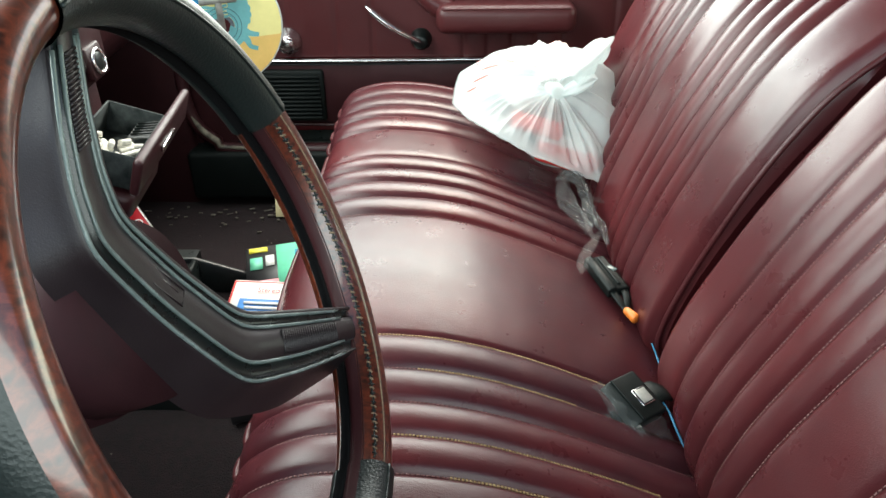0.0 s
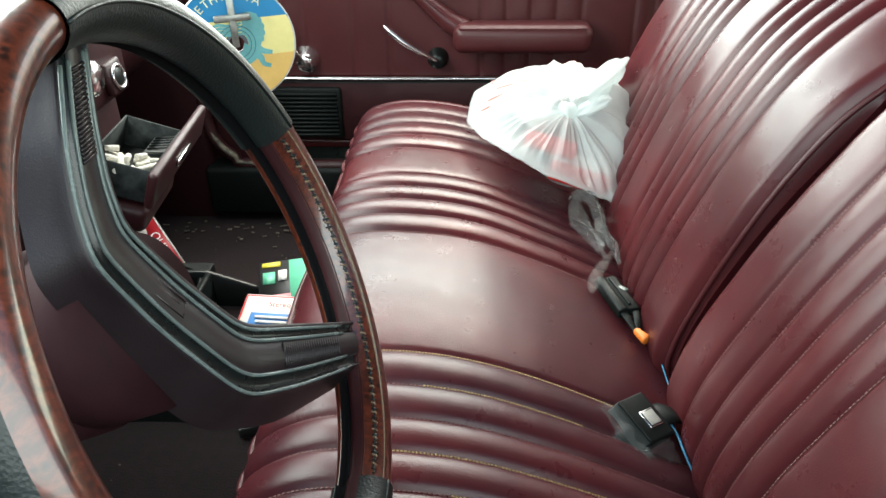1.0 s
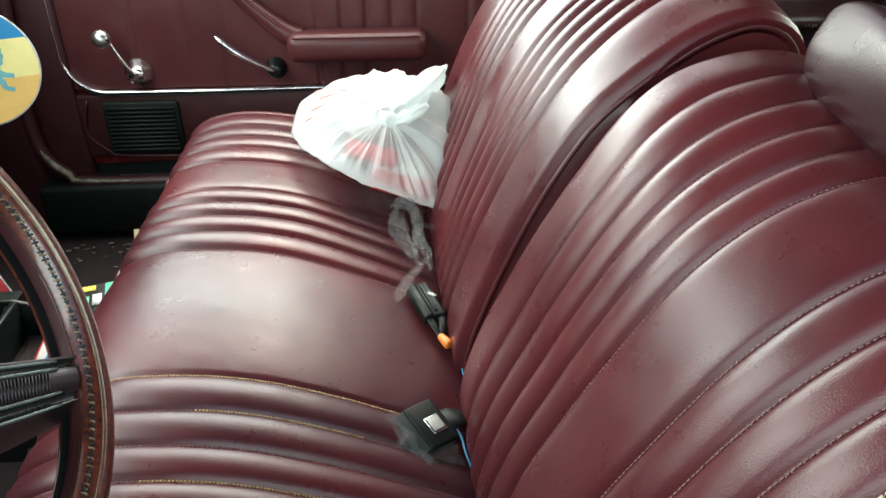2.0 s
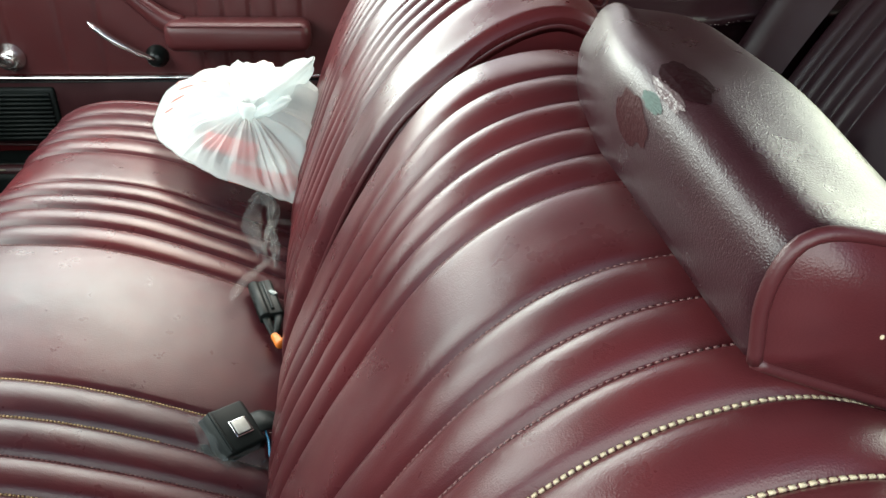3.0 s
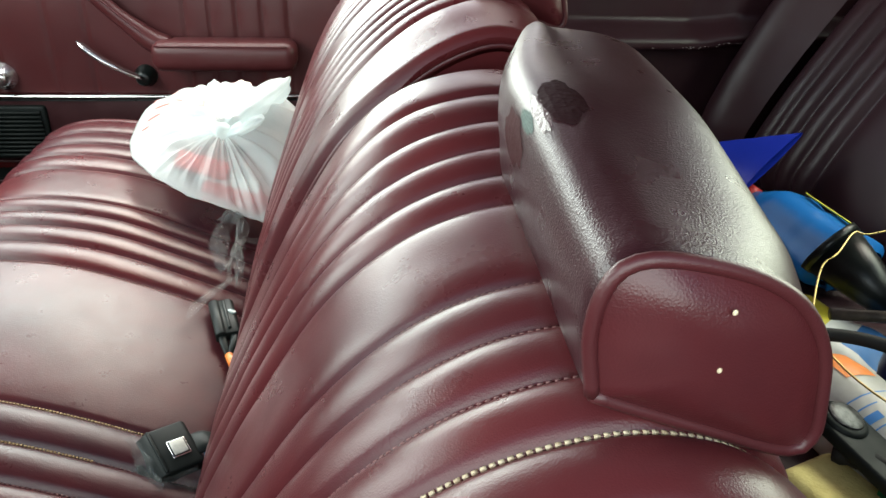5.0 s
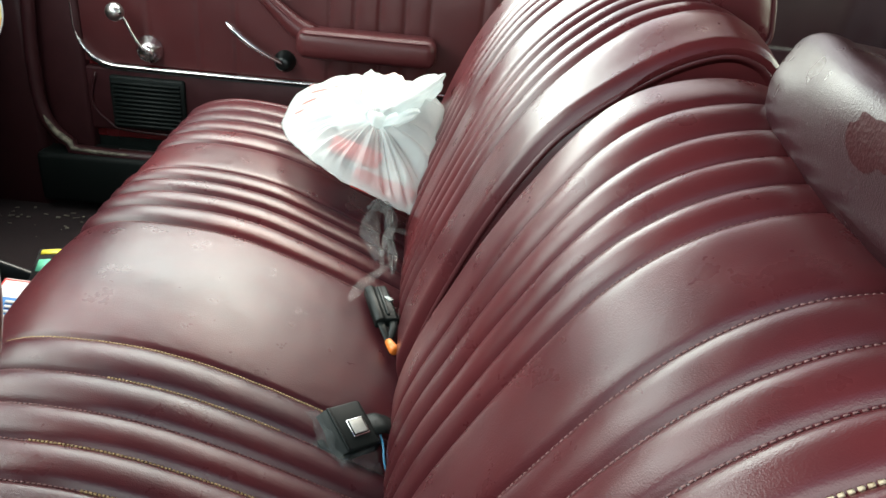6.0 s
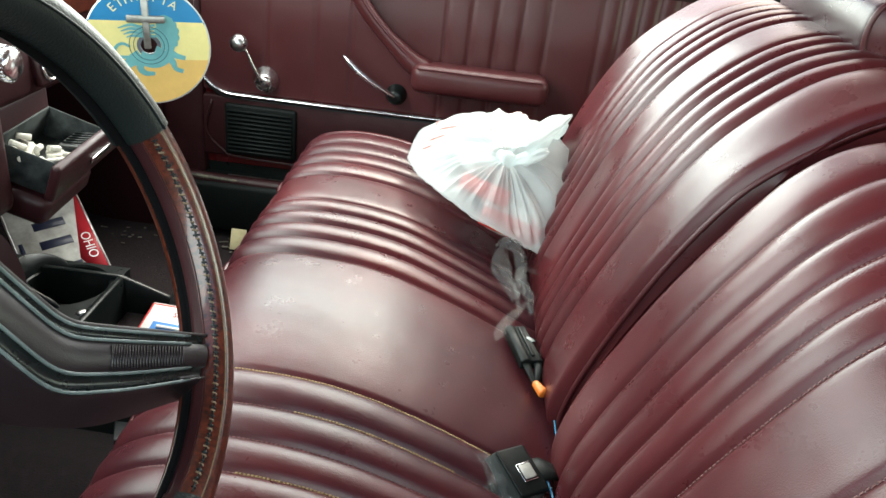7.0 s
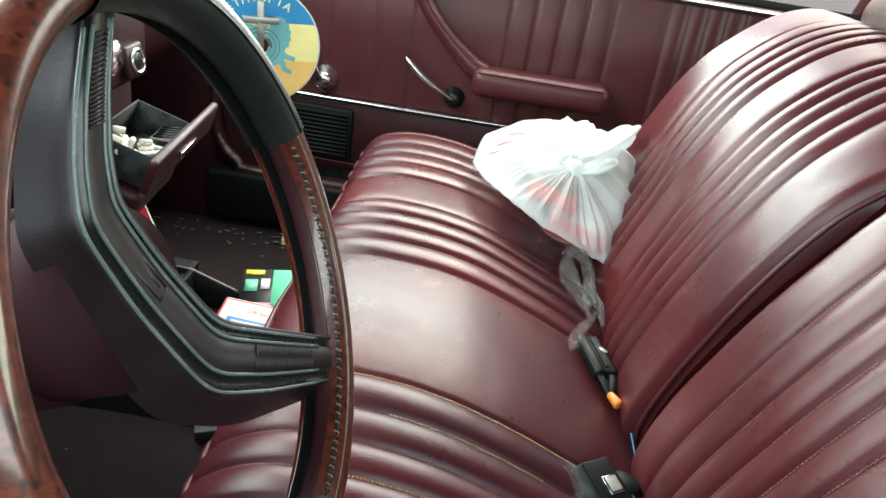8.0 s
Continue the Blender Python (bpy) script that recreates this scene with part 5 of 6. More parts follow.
# takeaway bag
bag = thing("takeaway_bag", "knotted thin white plastic carrier bag round red and white food boxes", "plastic bag", (0.17, 1.2, 0.37))
m, nt, b = node_mat("thin_white_plastic")
f, _ = noise_tex(nt, 30, 4, 0.6, (1, 1, 1), 1.0)
nt.links.new(ramp(nt, f, [(0.3, (0.76, 0.81, 0.81)), (0.7, (0.84, 0.88, 0.88))]), b.inputs["Base Color"])
b.inputs["Roughness"].default_value = 0.25
b.inputs["Subsurface Weight"].default_value = 0.0
tl, tp, mx, mx2 = nt.nodes.new("ShaderNodeBsdfTranslucent"), nt.nodes.new("ShaderNodeBsdfTransparent"), nt.nodes.new("ShaderNodeMixShader"), nt.nodes.new("ShaderNodeMixShader")
tl.inputs[0].default_value = (0.76, 0.88, 0.87, 1)
mx.inputs[0].default_value, mx2.inputs[0].default_value = 0.36, 0.46
nt.links.new(b.outputs[0], mx.inputs[1])
nt.links.new(tl.outputs[0], mx.inputs[2])
nt.links.new(mx.outputs[0], mx2.inputs[1])
nt.links.new(tp.outputs[0], mx2.inputs[2])
nt.links.new(mx2.outputs[0], nt.nodes["Material Output"].inputs[0])
fine, _ = noise_tex(nt, 45, 6, 0.7, (1, 1, 1), 1.5)
bump(nt, b, fine, 0.35, 0.006)
BAGMAT = m
KNOT = Vector((0.1906, 1.158, 0.498))
BASE = Vector((0.165, 1.225, 0.43))


def sgnpow(v, p):
    return math.copysign(abs(v) ** p, v)


HEM = np.array([(0.266, 1.062, 0.376), (0.205, 1.062, 0.402), (0.141, 1.064, 0.427), (0.0865, 1.085, 0.453), (0.040, 1.15, 0.458), (0.016, 1.225, 0.458), (0.030, 1.29, 0.49), (0.09, 1.35, 0.50), (0.19, 1.375, 0.505), (0.28, 1.34, 0.50), (0.325, 1.25, 0.485), (0.31, 1.145, 0.45)])


def hem(a):
    w = (a / math.tau) % 1 * len(HEM)
    k, f = int(w), w - int(w)
    p, q, r, s = (HEM[(k + d) % len(HEM)] for d in (-1, 0, 1, 2))
    g = 0.5 * (2 * q + (r - p) * f + (2 * p - 5 * q + 4 * r - s) * f * f + (3 * q - p - 3 * r + s) * f ** 3)
    return 0.3 * g + 0.7 * (q + (r - q) * f)


def bag_skin(a, t):
    """Sack over boxes: a tight hem line, slack below, drawn in radial folds to a knot set low in front."""
    e = hem(a)
    ridge = math.sin(a * 7 + 1.7 * math.sin(a * 2 + 1)) * 0.35 + (1 - 2 * abs(math.sin(a * 8 + 1 + math.sin(a * 5)))) * 0.45 + (1 - 2 * abs(math.sin(a * 13 + 2.2 * math.sin(a * 3) + 0.5))) * 0.3 + 0.25 * noise.noise((a * 14, t * 3, 2))
    if t < 0.4:
        q = t / 0.4
        s = q ** 0.7
        x, y = 0.19 + (e[0] - 0.19) * s, 1.2 + (e[1] - 1.2) * s
        z = 0.346 + (e[2] - 0.346) * smooth(s / 0.7)
        return (x, y, z + 0.002 * ridge * s)
    q = (t - 0.4) / 0.6
    s = 1 - q ** 0.9
    x, y = KNOT.x + (e[0] - KNOT.x) * s, KNOT.y + (e[1] - KNOT.y) * s
    back = smooth((e[1] - 1.14) / 0.14)
    z = e[2] * s + KNOT.z * (1 - s) + (0.03 + 0.055 * back) * s ** 0.8 * (1 - s) * 1.9
    lift = smooth(q * 5) * s ** 0.4
    lift *= 1 - 0.75 * smooth((e[1] - 1.17) / 0.1)
    z += 0.015 * ridge * lift + 0.010 * noise.noise((x * 22, y * 22, 4)) * lift
    return (x + 0.004 * ridge * lift * math.sin(a), y, z)


keep_place(grid("sack", bag_skin, np.linspace(0, math.tau, 420, endpoint=False), np.linspace(0.02, 0.985, 80), BAGMAT, wrap_u=True), bag)


def bag_ear(root, tip, width, sway, seed):
    def f(u, v):
        a = u * math.tau
        w = width * (0.35 + 0.65 * math.sin(math.pi * min(1, 0.15 + 0.85 * v)) ** 0.7) * (1 - smooth((v - 0.86) / 0.14) * 0.8)
        p = Vector(root).lerp(Vector(tip), v)
        d = Vector(sway).normalized()
        e = (Vector(tip) - Vector(root)).normalized().cross(d).normalized()
        crumple = 1 + 0.25 * math.sin(a * 5 + seed) * v + 0.3 * noise.noise((math.cos(a) * 2 + seed, math.sin(a) * 2, v * 3))
        return p + d * (math.cos(a) * w * crumple) + e * (math.sin(a) * w * 0.45 * crumple)
    return f


m, nt, b = node_mat("red_printed_bag_plastic")
st = nt.nodes.new("ShaderNodeTexNoise")
st.inputs["Scale"].default_value = 14
st.inputs["Distortion"].default_value = 2.0
nt.links.new(ramp(nt, st.outputs["Fac"], [(0.5, (0.85, 0.85, 0.83)), (0.53, (0.62, 0.12, 0.1)), (0.57, (0.62, 0.14, 0.11)), (0.6, (0.85, 0.85, 0.83))]), b.inputs["Base Color"])
b.inputs["Roughness"].default_value = 0.35
PRINTED = m
for root, tip, w, sway, sd, mt in (((0.205, 1.175, 0.50), (0.294, 1.285, 0.548), 0.047, (0.4, -0.5, 0.6), 1.0, BAGMAT), ((0.19, 1.2, 0.50), (0.207, 1.30, 0.545), 0.034, (1, 0.1, 0.2), 2.2, PRINTED),
                                  ((0.18, 1.2, 0.51), (0.170, 1.25, 0.562), 0.016, (1, -0.2, 0.1), 4.3, BAGMAT), ((0.20, 1.16, 0.498), (0.262, 1.165, 0.52), 0.02, (0.3, 0.8, 0.3), 5.6, BAGMAT)):
    keep_place(grid("ear", bag_ear(root, tip, w, sway, sd), np.linspace(0, 1, 30, endpoint=False), np.linspace(0, 1, 24), mt, label="gathered bag handle", wrap_u=True), bag)
bm = bmesh.new()
bmesh.ops.create_uvsphere(bm, u_segments=16, v_segments=10, radius=0.016, matrix=Matrix.Translation(KNOT))
for v in bm.verts:
    v.co += v.co.normalized() * 0 + Vector((noise.noise(v.co * 60), noise.noise(v.co * 60 + Vector((5, 0, 0))), noise.noise(v.co * 60 + Vector((0, 5, 0))))) * 0.007
keep_place(part("knot", bm, BAGMAT), bag)
food = thing("food_box", "red and white cardboard food boxes inside the bag", "food box", (0.17, 1.2, 0.37))
keep_place(part("carton", box((0.115, 0.078, 0.03), pose(0.212, 1.13, 0.4, 0, 19, 0), 0.004), R_), food)
keep_place(part("carton_end", box((0.016, 0.06, 0.022), pose(0.152, 1.14, 0.428, 0, 19, 0), 0.004), flat_colour("carton_grey_blue", (0.12, 0.2, 0.22), 0.5), label="grey-blue carton end"), food)
keep_place(part("carton_print", box((0.10, 0.04, 0.004), pose(0.20, 1.132, 0.424, 6, 19, 0), 0.001), W_, label="white printed side"), food)
keep_place(part("lid", box((0.09, 0.035, 0.012), pose(0.16, 1.128, 0.452, 24, 14, -8), 0.004), R_), food)
keep_place(part("napkin", box((0.12, 0.1, 0.03), pose(0.17, 1.24, 0.47, 0, 2, 20), 0.01, 3), W_), food)


def print_mark(a0, a1, t0, t1, mat, label):
    """Ink on the skin of the sack."""
    def f(u, v):
        w = 0.5 + 0.5 * math.sin(math.pi * u)
        return Vector(bag_skin(a0 + (a1 - a0) * u, (t0 + t1) / 2 + (t1 - t0) * (v - 0.5) * w)) + Vector((0, -0.0006, 0.0014))
    keep_place(grid("print_mark", f, np.linspace(0, 1, 16), np.linspace(0, 1, 8), mat, label=label), bag)


INK = milky("red_print_ink", (0.62, 0.1, 0.06), 0.25, 0.4)
INK_PALE = milky("faded_print_ink", (0.7, 0.25, 0.22), 0.55, 0.4)
TURN = math.tau / len(HEM)
print_mark(5.75 * TURN, 6.2 * TURN, 0.50, 0.525, INK_PALE, "faded red print")
print_mark(6.3 * TURN, 6.6 * TURN, 0.56, 0.58, INK, "red printed mark")
for a0, a1, t0, t1 in ((5.2, 5.26, 0.5, 0.6), (5.45, 5.52, 0.54, 0.66), (5.62, 5.72, 0.68, 0.74), (5.0, 5.05, 0.47, 0.53), (6.1, 6.2, 0.62, 0.72)):
    print_mark(a0 * TURN, a1 * TURN, t0, t1, INK, "red printed mark")
print_mark(5.9 * TURN, 6.6 * TURN, 0.80, 0.86, INK_PALE, "faded red print")

# worn spots on the near head restraint
def patch(u0, u1, k0, k1, mat, label, seed, parent):
    """A thin ragged flap lying on the cover."""
    bm = bmesh.new()
    nu, nk = 44, 44
    vs = {}
    for i in range(nu):
        for j in range(nk):
            a, c = (i / (nu - 1) - 0.5) * 2, (j / (nk - 1) - 0.5) * 2
            if a * a + c * c < 0.8 + 0.5 * noise.noise((a * 2 + seed, c * 2, seed)):
                k = k0 + (k1 - k0) * j / (nk - 1)
                y = u0 + (u1 - u0) * i / (nu - 1)
                f = k - int(k)
                p = Vector(hr1_body(y, int(k) % 59)).lerp(Vector(hr1_body(y, (int(k) + 1) % 59)), f)
                q = Vector((HR_MID[0], y, HR_MID[1]))
                vs[i, j] = bm.verts.new(p + (p - q).normalized() * (0.0003 + 0.0002 * noise.noise((a * 6, c * 6, seed))))
    for i in range(nu - 1):
        for j in range(nk - 1):
            c4 = [(i, j), (i + 1, j), (i + 1, j + 1), (i, j + 1)]
            if all(c in vs for c in c4):
                bm.faces.new([vs[c] for c in c4])
    for v in [v for v in bm.verts if not v.link_faces]:
        bm.verts.remove(v)
    return keep_place(part("worn_patch", bm, mat, label=label), parent)


patch(0.312, 0.374, 10.9, 15.2, vinyl("torn_dark_vinyl", (0.012, 0.003, 0.0042), (0.022, 0.005, 0.0062), (0.45, 0.6), 1.0, 260, 0.03), "dark torn patch", 1.3, hr1)
patch(0.312, 0.362, 9.9, 11.5, vinyl("bared_shiny_backing", (0.08, 0.05, 0.05), (0.13, 0.09, 0.09), (0.14, 0.24), 1.0, 300), "shiny rubbed backing", 7.7, hr1)
patch(0.328, 0.362, 8.4, 10.1, flat_colour("bared_grey_cloth", (0.07, 0.1, 0.088), 0.8, 0.2, 200), "bared grey backing cloth", 2.1, hr1)
patch(0.335, 0.392, 3.4, 8.8, vinyl("rubbed_red_vinyl", (0.024, 0.0035, 0.005), (0.05, 0.0065, 0.008), (0.5, 0.62), 0.7, 400, 0.1), "rubbed red patch", 4.7, hr1)
for yx, yy, zz in ((0.5715, 0.1893, 0.781), (0.5705, 0.1876, 0.7535)):
    bm = bmesh.new()
    bmesh.ops.create_uvsphere(bm, u_segments=8, v_segments=6, radius=0.0011, matrix=Matrix.Translation((yx, yy, zz)) @ Matrix.Diagonal((1.1, 0.6, 1.3, 1)))
    keep_place(part("speck", bm, THREAD_PALE, label="cream paint speck"), hr1)

# ---------------------------------------------------------------- rear seat and what lies on it
rear = thing("rear_seat", "dark maroon pleated vinyl rear bench seat", "car seat", (1.2, MID, FLOOR))
RB = spline([(1.30, 0.26), (1.26, 0.36), (1.29, 0.46), (1.35, 0.58), (1.42, 0.70), (1.48, 0.78), (1.54, 0.80), (1.58, 0.76)], 50)
RSEAMS = [0.2, 0.26, 0.32, 0.38, 0.62, 0.68, 0.74, 0.80, 0.86, 0.92, 1.14, 1.20, 1.26, 1.32]
RNX, RNZ = -0.87, 0.49


def rear_back(y, k):
    x, z = RB[int(k)]
    h = pleats(y, RSEAMS, 0.0, 1.38, 0.012, 0.008, 0.004, 0.005)
    return (x + RNX * h, y, z + RNZ * h)


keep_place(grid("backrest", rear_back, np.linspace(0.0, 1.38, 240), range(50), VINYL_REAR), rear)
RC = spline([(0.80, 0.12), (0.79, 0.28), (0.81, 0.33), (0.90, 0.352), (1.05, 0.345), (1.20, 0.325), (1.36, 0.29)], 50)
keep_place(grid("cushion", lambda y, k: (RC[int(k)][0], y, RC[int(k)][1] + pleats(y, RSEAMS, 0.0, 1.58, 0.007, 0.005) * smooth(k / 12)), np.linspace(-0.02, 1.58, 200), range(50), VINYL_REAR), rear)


def bolster(u, v):
    """Rounded pad beside the rear backrest, running up to the window line."""
    y = 1.385 + 0.2 * u
    x, z = RB[int(round(v * 49))]
    return (x - 0.10 * math.sin(math.pi * min(1, u * 1.15)) * (0.4 + 0.6 * v) - 0.02, y, z + 0.02 * math.sin(math.pi * u))


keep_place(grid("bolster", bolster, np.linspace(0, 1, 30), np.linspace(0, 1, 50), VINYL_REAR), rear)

# paper funnel with a red twist
funnel = thing("paper_funnel", "blue plastic funnel bag with a red twisted neck", "funnel", (1.13, 1.25, 0.40))
BLUE = plain("royal_blue_plastic", (0.007, 0.02, 0.25), (0.009, 0.024, 0.3), (0.2, 0.26), 8, 0.05, 0.0005, gloss=0.3)


def cone(u, v):
    """A squashed funnel lying on its side, its mouth pressed nearly flat."""
    a = u * math.tau
    tip, mouth = Vector((1.03, 1.27, 0.415)), Vector((1.135, 1.10, 0.462))
    e1, e2 = Vector((0.064, 0.035, 0.04)), Vector((-0.006, 0.004, 0.016))
    r = 0.16 + 0.84 * v
    return tip.lerp(mouth, v) + e1 * (r * math.cos(a)) + e2 * (r * math.sin(a) * (1 - 0.6 * v))


keep_place(grid("cone", cone, np.linspace(0, 1, 40, endpoint=False), np.linspace(0, 1, 16), BLUE, wrap_u=True), funnel)
keep_place(part("neck", tube(spline([(1.02, 1.33, 0.40), (1.045, 1.30, 0.402), (1.075, 1.265, 0.405)], 12), [0.012 + 0.0025 * (i % 2) for i in range(12)], 12), R_, label="red twisted neck"), funnel)

bottle = thing("oil_bottle", "blue plastic oil bottle lying on the rear seat", "bottle", (1.12, 1.0, 0.38))
bom = frame_of((1.08, 1.05, 0.398), Vector((0.1, -0.99, 0.0)), Vector((1, 0.06, 0.3)))
SKYB = plain("bright_blue_plastic", (0.004, 0.12, 0.38), (0.006, 0.14, 0.43), (0.3, 0.4), 10, 0.06, 0.0005, gloss=0.25)


def bottle_skin(a, t):
    prof = np.interp(t, [0, 0.04, 0.12, 0.24, 0.3, 0.62, 0.7, 0.95, 1.0], [0.014, 0.018, 0.03, 0.046, 0.05, 0.052, 0.05, 0.052, 0.04])
    sq = 1 + 0.1 * math.cos(4 * a) * smooth((t - 0.15) / 0.2)
    grip = 1 - 0.12 * math.exp(-((t - 0.47) / 0.09) ** 2) * max(0, math.cos(a))
    return bom @ Vector((t * 0.25, prof * sq * grip * 1.2 * math.cos(a), prof * 0.85 * sq * math.sin(a)))


keep_place(grid("body", bottle_skin, np.linspace(0, math.tau, 40, endpoint=False), np.linspace(0, 1, 50), SKYB, wrap_u=True), bottle)
keep_place(part("base", box((0.004, 0.075, 0.055), bom @ Matrix.Translation((0.25, 0, 0)), 0.001), SKYB), bottle)
keep_place(part("cap", lathe([(0.017, 0), (0.017, 0.02), (0.013, 0.023)], bom @ pose(-0.002, 0, 0, 0, -90, 0), 20), R_, label="red screw cap"), bottle)
keep_place(part("label_panel", box((0.11, 0.012, 0.002), bom @ Matrix.Translation((0.13, 0.05, 0.026)) @ pose(0, 0, 0, -55, 0, 0), 0.001, 1), Y_, label="yellow label edge"), bottle)

fun2 = thing("black_funnel", "black plastic funnel with a long spout", "funnel", (1.2, 0.9, 0.42))
f0, f1 = Vector((1.085, 0.80, 0.45)), Vector((1.15, 0.69, 0.395))
fa = (f1 - f0).normalized()
keep_place(part("cone", tube([f0, f0.lerp(f1, 0.5), f1], [0.043, 0.03, 0.014], 28), PLASTIC_BLACK), fun2)
keep_place(part("rim", tube([f0 - fa * 0.012, f0], [0.046, 0.045], 28), PLASTIC_BLACK), fun2)
keep_place(part("spout", tube([f1, f1 + Vector((0.03, -0.05, -0.012)), f1 + Vector((0.06, -0.1, -0.02))], [0.0135, 0.011, 0.0085], 20), PLASTIC_BLACK), fun2)

WHITEPL = flat_colour("dirty_white_plastic", (0.4, 0.39, 0.36), 0.42, 0.2, 18)
jug = thing("additive_bottle", "dirty white plastic additive bottle with an orange sticker", "bottle", (1.02, 0.6, 0.37))
jm = frame_of((0.945, 0.665, 0.392), Vector((0.16, -0.98, -0.02)), Vector((0.98, 0.16, 0.3)))


def jug_skin(a, t):
    prof = np.interp(t, [0, 0.06, 0.12, 0.2, 0.3, 0.97, 1.0], [0.014, 0.016, 0.028, 0.046, 0.052, 0.052, 0.046])
    return jm @ Vector((t * 0.34, prof * math.cos(a) * (1.1 + 0.05 * math.cos(4 * a)), prof * math.sin(a) * (0.85 + 0.04 * math.cos(4 * a))))


keep_place(grid("body", jug_skin, np.linspace(0, math.tau, 40, endpoint=False), np.linspace(0, 1, 40), WHITEPL, wrap_u=True), jug)
keep_place(part("base", lathe([(0.046, 0), (0.04, 0.002)], jm @ pose(0.34, 0, 0, 0, 90, 0) @ Matrix.Diagonal((0.85, 1.1, 1, 1)), 30), WHITEPL), jug)
keep_place(part("nozzle", tube([jm @ Vector((0.0, 0, 0)), jm @ Vector((-0.05, 0, 0.004))], [0.011, 0.005], 14), BLUE, label="blue nozzle cap"), jug)
OR_ = flat_colour("orange_sticker", (0.8, 0.22, 0.03), 0.5)


def on_jug(t, a, size, mat, name, label=""):
    """A thin label wrapped on the bottle's side: t along, a round."""
    (t0, t1), (a0, a1) = t, a
    def f(u, v):
        p = jug_skin(a0 + (a1 - a0) * v, t0 + (t1 - t0) * u)
        c = jm @ Vector(((t0 + (t1 - t0) * u) * 0.34, 0, 0))
        return p + (p - c).normalized() * size
    return keep_place(grid(name, f, np.linspace(0, 1, 10), np.linspace(0, 1, 10), mat, label=label), jug)


on_jug((0.21, 0.34), (radians(42), radians(88)), 0.001, OR_, "sticker", "orange oval sticker")
on_jug((0.42, 0.99), (radians(20), radians(150)), 0.0008, flat_colour("bottle_label", (0.45, 0.44, 0.41), 0.5, 0.1), "front_label", "off-white printed label")
on_jug((0.46, 0.60), (radians(30), radians(72)), 0.0014, B_, "crest", "blue crest")
on_jug((0.5, 0.545), (radians(34), radians(68)), 0.0018, R_, "crest_band")
for k, (t, a, mm) in enumerate((((0.64, 0.66), (30, 75), R_), ((0.68, 0.69), (30, 70), B_), ((0.71, 0.72), (30, 70), B_), ((0.75, 0.757), (32, 70), R_), ((0.78, 0.787), (32, 70), B_), ((0.46, 0.465), (85, 125), B_), ((0.54, 0.545), (85, 125), B_), ((0.49, 0.52), (92, 118), B_), ((0.6, 0.605), (85, 125), B_), ((0.62, 0.64), (90, 120), R_), ((0.42, 0.425), (20, 150), B_))):
    on_jug(t, (radians(a[0]), radians(a[1])), 0.0014, mm, "print_line")

wipes = thing("wipes_packet", "crumpled yellow, white and blue wipes packet", "packet", (1.05, 0.84, 0.36))
bm = bmesh.new()
bmesh.ops.create_grid(bm, x_segments=26, y_segments=18, size=0.5)
for v in bm.verts:
    p = v.co.copy()
    v.co = Vector((p.x * 0.2, p.y * 0.13, 0.03 * (1 - (2 * p.x) ** 4) * (1 - (2 * p.y) ** 4) + 0.012 * noise.noise((p.x * 5, p.y * 5, 1))))
for fc in bm.faces:
    c = fc.calc_center_median()
    fc.material_index = 1 if c.x > 0.02 and c.y > -0.03 else (2 if c.x > -0.01 else 0)
bmesh.ops.transform(bm, matrix=pose(1.055, 0.82, 0.352, 0, 6, -55), verts=bm.verts)
keep_place(part("sleeve", bm, [Y_, B_, W_]), wipes)

pouch = thing("navy_jug", "dark navy blue plastic jug lying on the rear seat", "jug", (1.2, 0.66, 0.37))
bm = box((0.2, 0.17, 0.1), pose(1.215, 0.66, 0.402, 0, 6, 20), 0.035, 4)
keep_place(part("body", bm, flat_colour("navy_plastic", (0.008, 0.015, 0.07), 0.3, 0.2)), pouch)
keep_place(part("handle", tube(spline([(1.14, 0.72, 0.44), (1.13, 0.69, 0.47), (1.15, 0.63, 0.47), (1.17, 0.60, 0.44)], 14), 0.01, 10), flat_colour("navy_handle", (0.008, 0.015, 0.07), 0.3, 0.2)), pouch)

hose = thing("rubber_hose", "black rubber hose lying across the bottles", "hose", (1.05, 0.74, 0.43))
keep_place(part("tube", tube(spline([(0.90, 0.78, 0.42), (0.99, 0.775, 0.432), (1.06, 0.74, 0.438), (1.11, 0.68, 0.43)], 30), 0.0085, 10), RUBBER), hose)
rod = thing("metal_rod", "dull dark metal bar lying over the bottles", "bar", (1.15, 0.78, 0.44))
keep_place(part("bar", tube([(1.04, 0.79, 0.432), (1.4, 0.70, 0.45)], 0.008, 10), plain("rusty_steel", (0.05, 0.045, 0.04), (0.12, 0.1, 0.08), (0.4, 0.6), 60, 0.3, 0.001, 0.7)), rod)
wire = thing("brass_wire", "stiff bent brass wire looping over the clutter", "wire", (1.1, 0.7, 0.44))
keep_place(part("strand", tube(spline([(1.196, 0.789, 0.5), (1.088, 0.749, 0.505), (1.061, 0.745, 0.51), (1.02, 0.71, 0.5), (0.994, 0.696, 0.49), (0.96, 0.646, 0.47), (0.94, 0.604, 0.46), (0.936, 0.583, 0.457), (0.943, 0.534, 0.452), (0.957, 0.492, 0.45), (0.977, 0.463, 0.45)], 90), 0.0013, 8), plain("brass", (0.45, 0.33, 0.12), (0.6, 0.47, 0.2), (0.25, 0.4), 80, 0.1, 0.0004, 1.0)), wire)

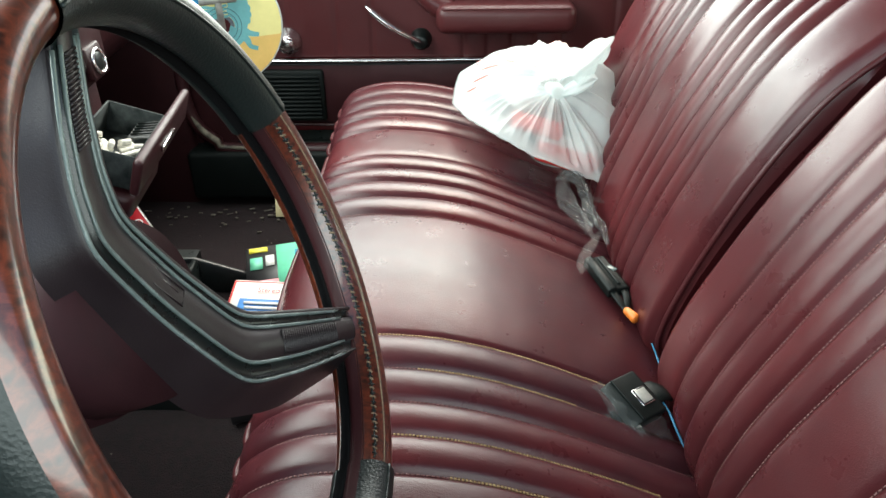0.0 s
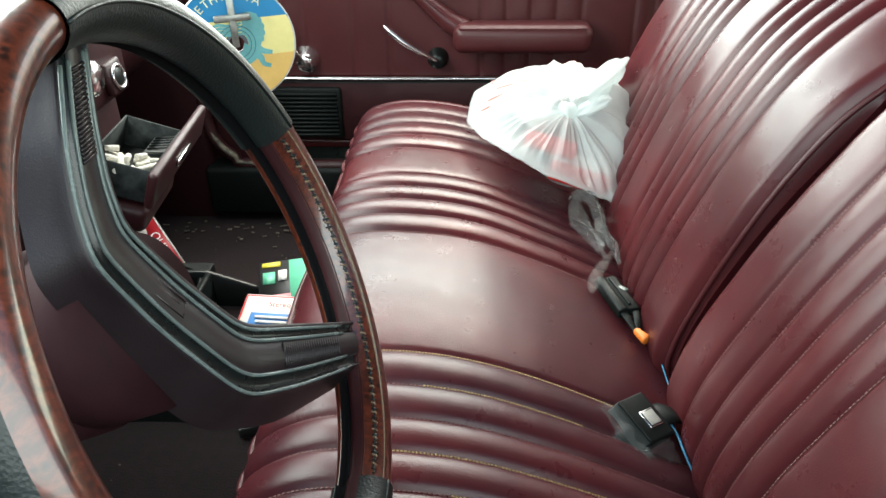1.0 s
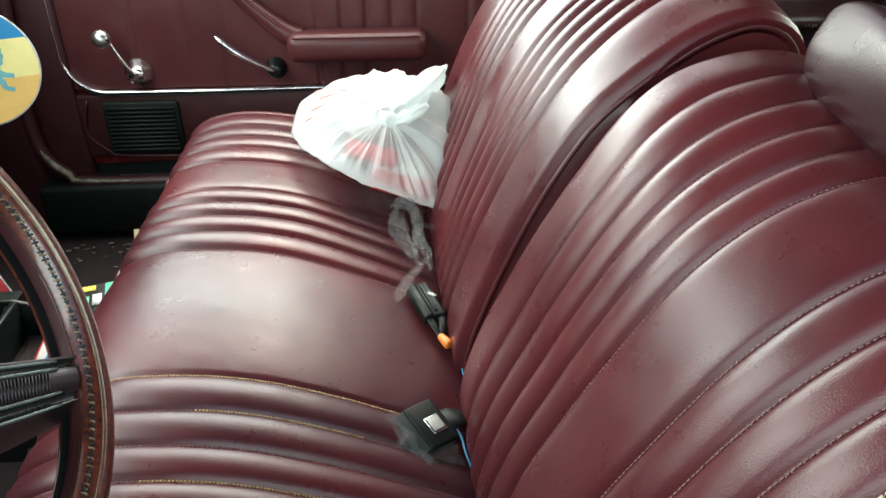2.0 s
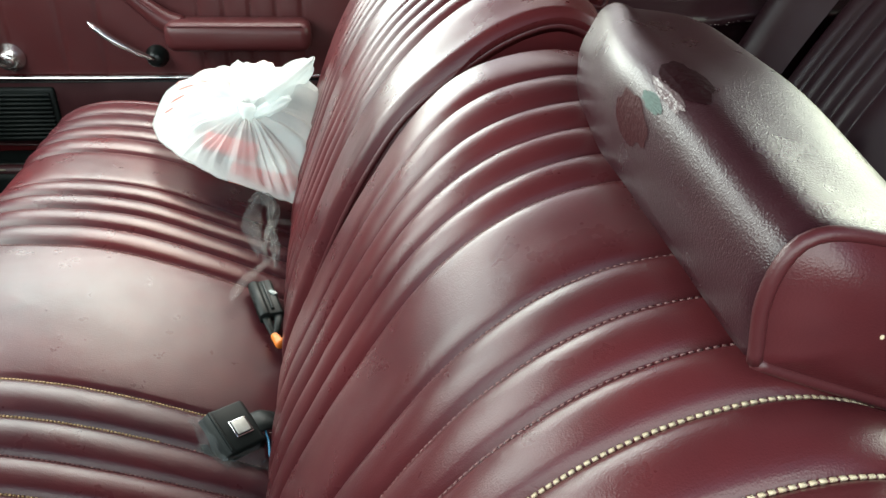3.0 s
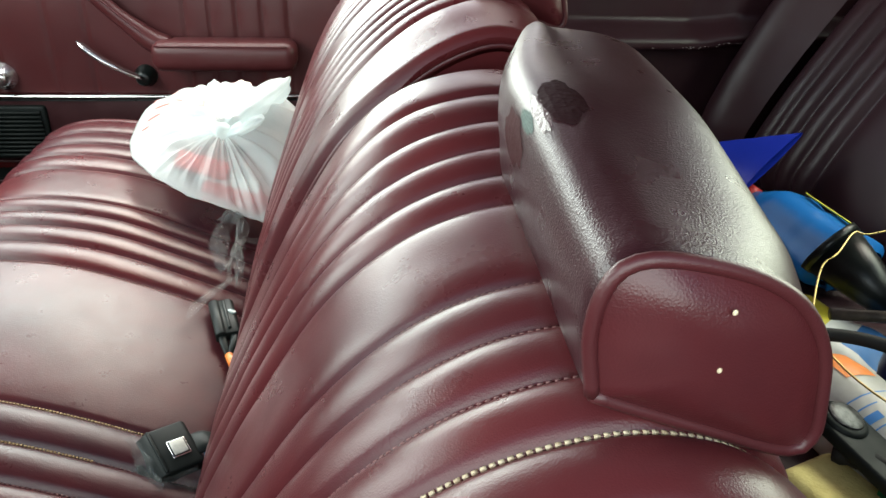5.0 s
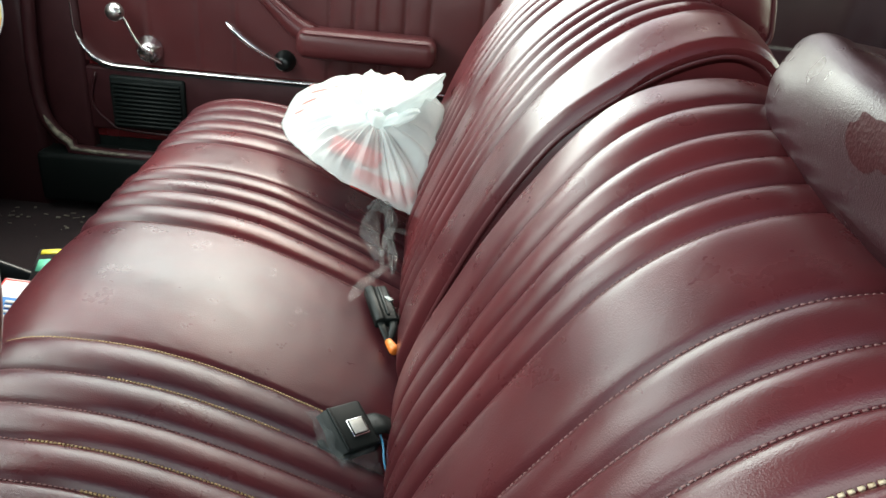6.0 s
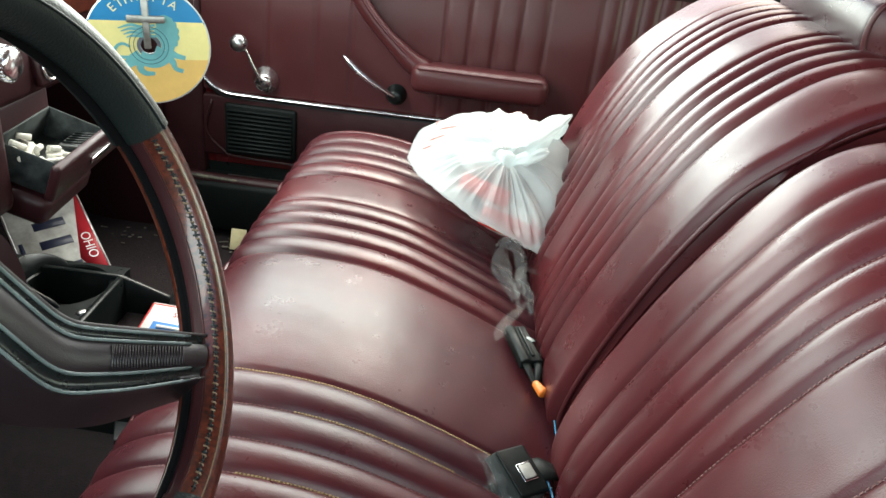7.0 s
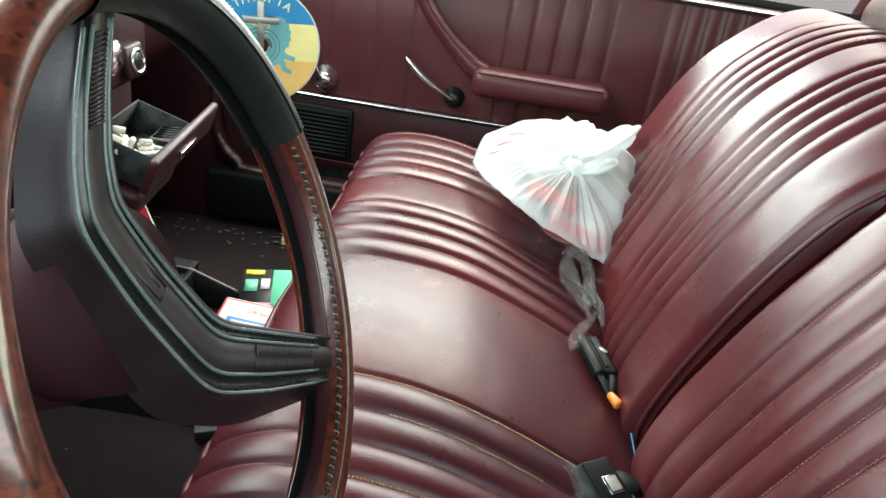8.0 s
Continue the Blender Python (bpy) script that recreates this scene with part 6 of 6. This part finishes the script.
adapter = thing("hanging_cap_tool", "black plastic clip tool with a round chrome-edged dial", "tool", (0.93, 0.60, 0.42))
keep_place(part("body", box((0.06, 0.13, 0.014), pose(0.955, 0.585, 0.425, 8, 10, 20), 0.004), MATT_BLACK), adapter)
keep_place(part("dial", lathe([(0.023, 0), (0.024, 0.008), (0.02, 0.011), (0.012, 0.011)], pose(0.94, 0.625, 0.433, 8, 10, 0), 28), MATT_BLACK), adapter)
keep_place(part("foil", lathe([(0.0185, 0), (0.017, 0.0015), (0.006, 0.001)], pose(0.942, 0.625, 0.4445, 8, 10, 0), 24), plain("scratched_foil", (0.006, 0.006, 0.006), (0.12, 0.12, 0.12), (0.3, 0.5), 160, 0.4, 0.001, 0.6)), adapter)
keep_place(part("print_line", box((0.03, 0.007, 0.001), pose(0.965, 0.555, 0.433, 8, 10, 20)), W_), adapter)
cable = thing("power_cable", "black power cable with a ribbed strain relief", "cable", (0.98, 0.5, 0.4))
keep_place(part("cord", tube(spline([(0.93, 0.56, 0.415), (0.965, 0.525, 0.425), (1.0, 0.49, 0.42), (1.03, 0.45, 0.39), (1.02, 0.40, 0.37)], 30), [0.011 if i < 9 and i % 2 else (0.009 if i < 9 else 0.0055) for i in range(30)], 10), RUBBER), cable)
clamp = thing("hose_clip", "black curved rubber clip on the bottles", "clip", (1.06, 0.54, 0.43))
keep_place(part("band", tube(spline([(1.0, 0.53, 0.43), (1.02, 0.555, 0.445), (1.06, 0.565, 0.45), (1.085, 0.55, 0.44)], 20), 0.011, 10, 0.4), RUBBER), clamp)
keep_place(part("rivet", lathe([(0.005, 0), (0.005, 0.002), (0.003, 0.003)], pose(1.07, 0.562, 0.456), 12), STEEL), clamp)
sponge = thing("sponge", "pale yellow foam sponge block", "sponge", (0.9, 0.49, 0.36))
SP = plain("yellow_foam", (0.48, 0.38, 0.13), (0.6, 0.5, 0.2), (0.85, 0.95), 60, 0.6, 0.003, fine=260)
keep_place(part("block", box((0.10, 0.12, 0.055), pose(0.872, 0.43, 0.375, 6, 14, 28), 0.012, 4), SP), sponge)
pen = thing("green_marker", "green and white plastic marker tube", "marker", (0.96, 0.47, 0.38))
keep_place(part("barrel", lathe([(0.008, 0), (0.008, 0.09), (0.006, 0.095)], pose(0.962, 0.50, 0.395, 78, 0, 20), 16), flat_colour("marker_green", (0.01, 0.2, 0.1), 0.35)), pen)
keep_place(part("sleeve", lathe([(0.0083, 0), (0.0083, 0.03)], pose(0.962, 0.50, 0.395, 78, 0, 20) @ Matrix.Translation((0, 0, 0.03)), 16), W_), pen)

# the loose clutter settles a little nearer the door
for ob, dx, dy in ((bottle, 0.042, 0.035), (funnel, 0.012, 0.0), (wipes, 0.0, -0.1), (pouch, -0.06, -0.09), (hose, -0.03, -0.14), (rod, -0.03, -0.115), (adapter, -0.035, -0.145), (cable, -0.04, -0.10), (clamp, -0.03, -0.09), (pen, -0.035, -0.075), (sponge, 0.014, -0.02)):
    ob.location += Vector((dx, dy, 0))
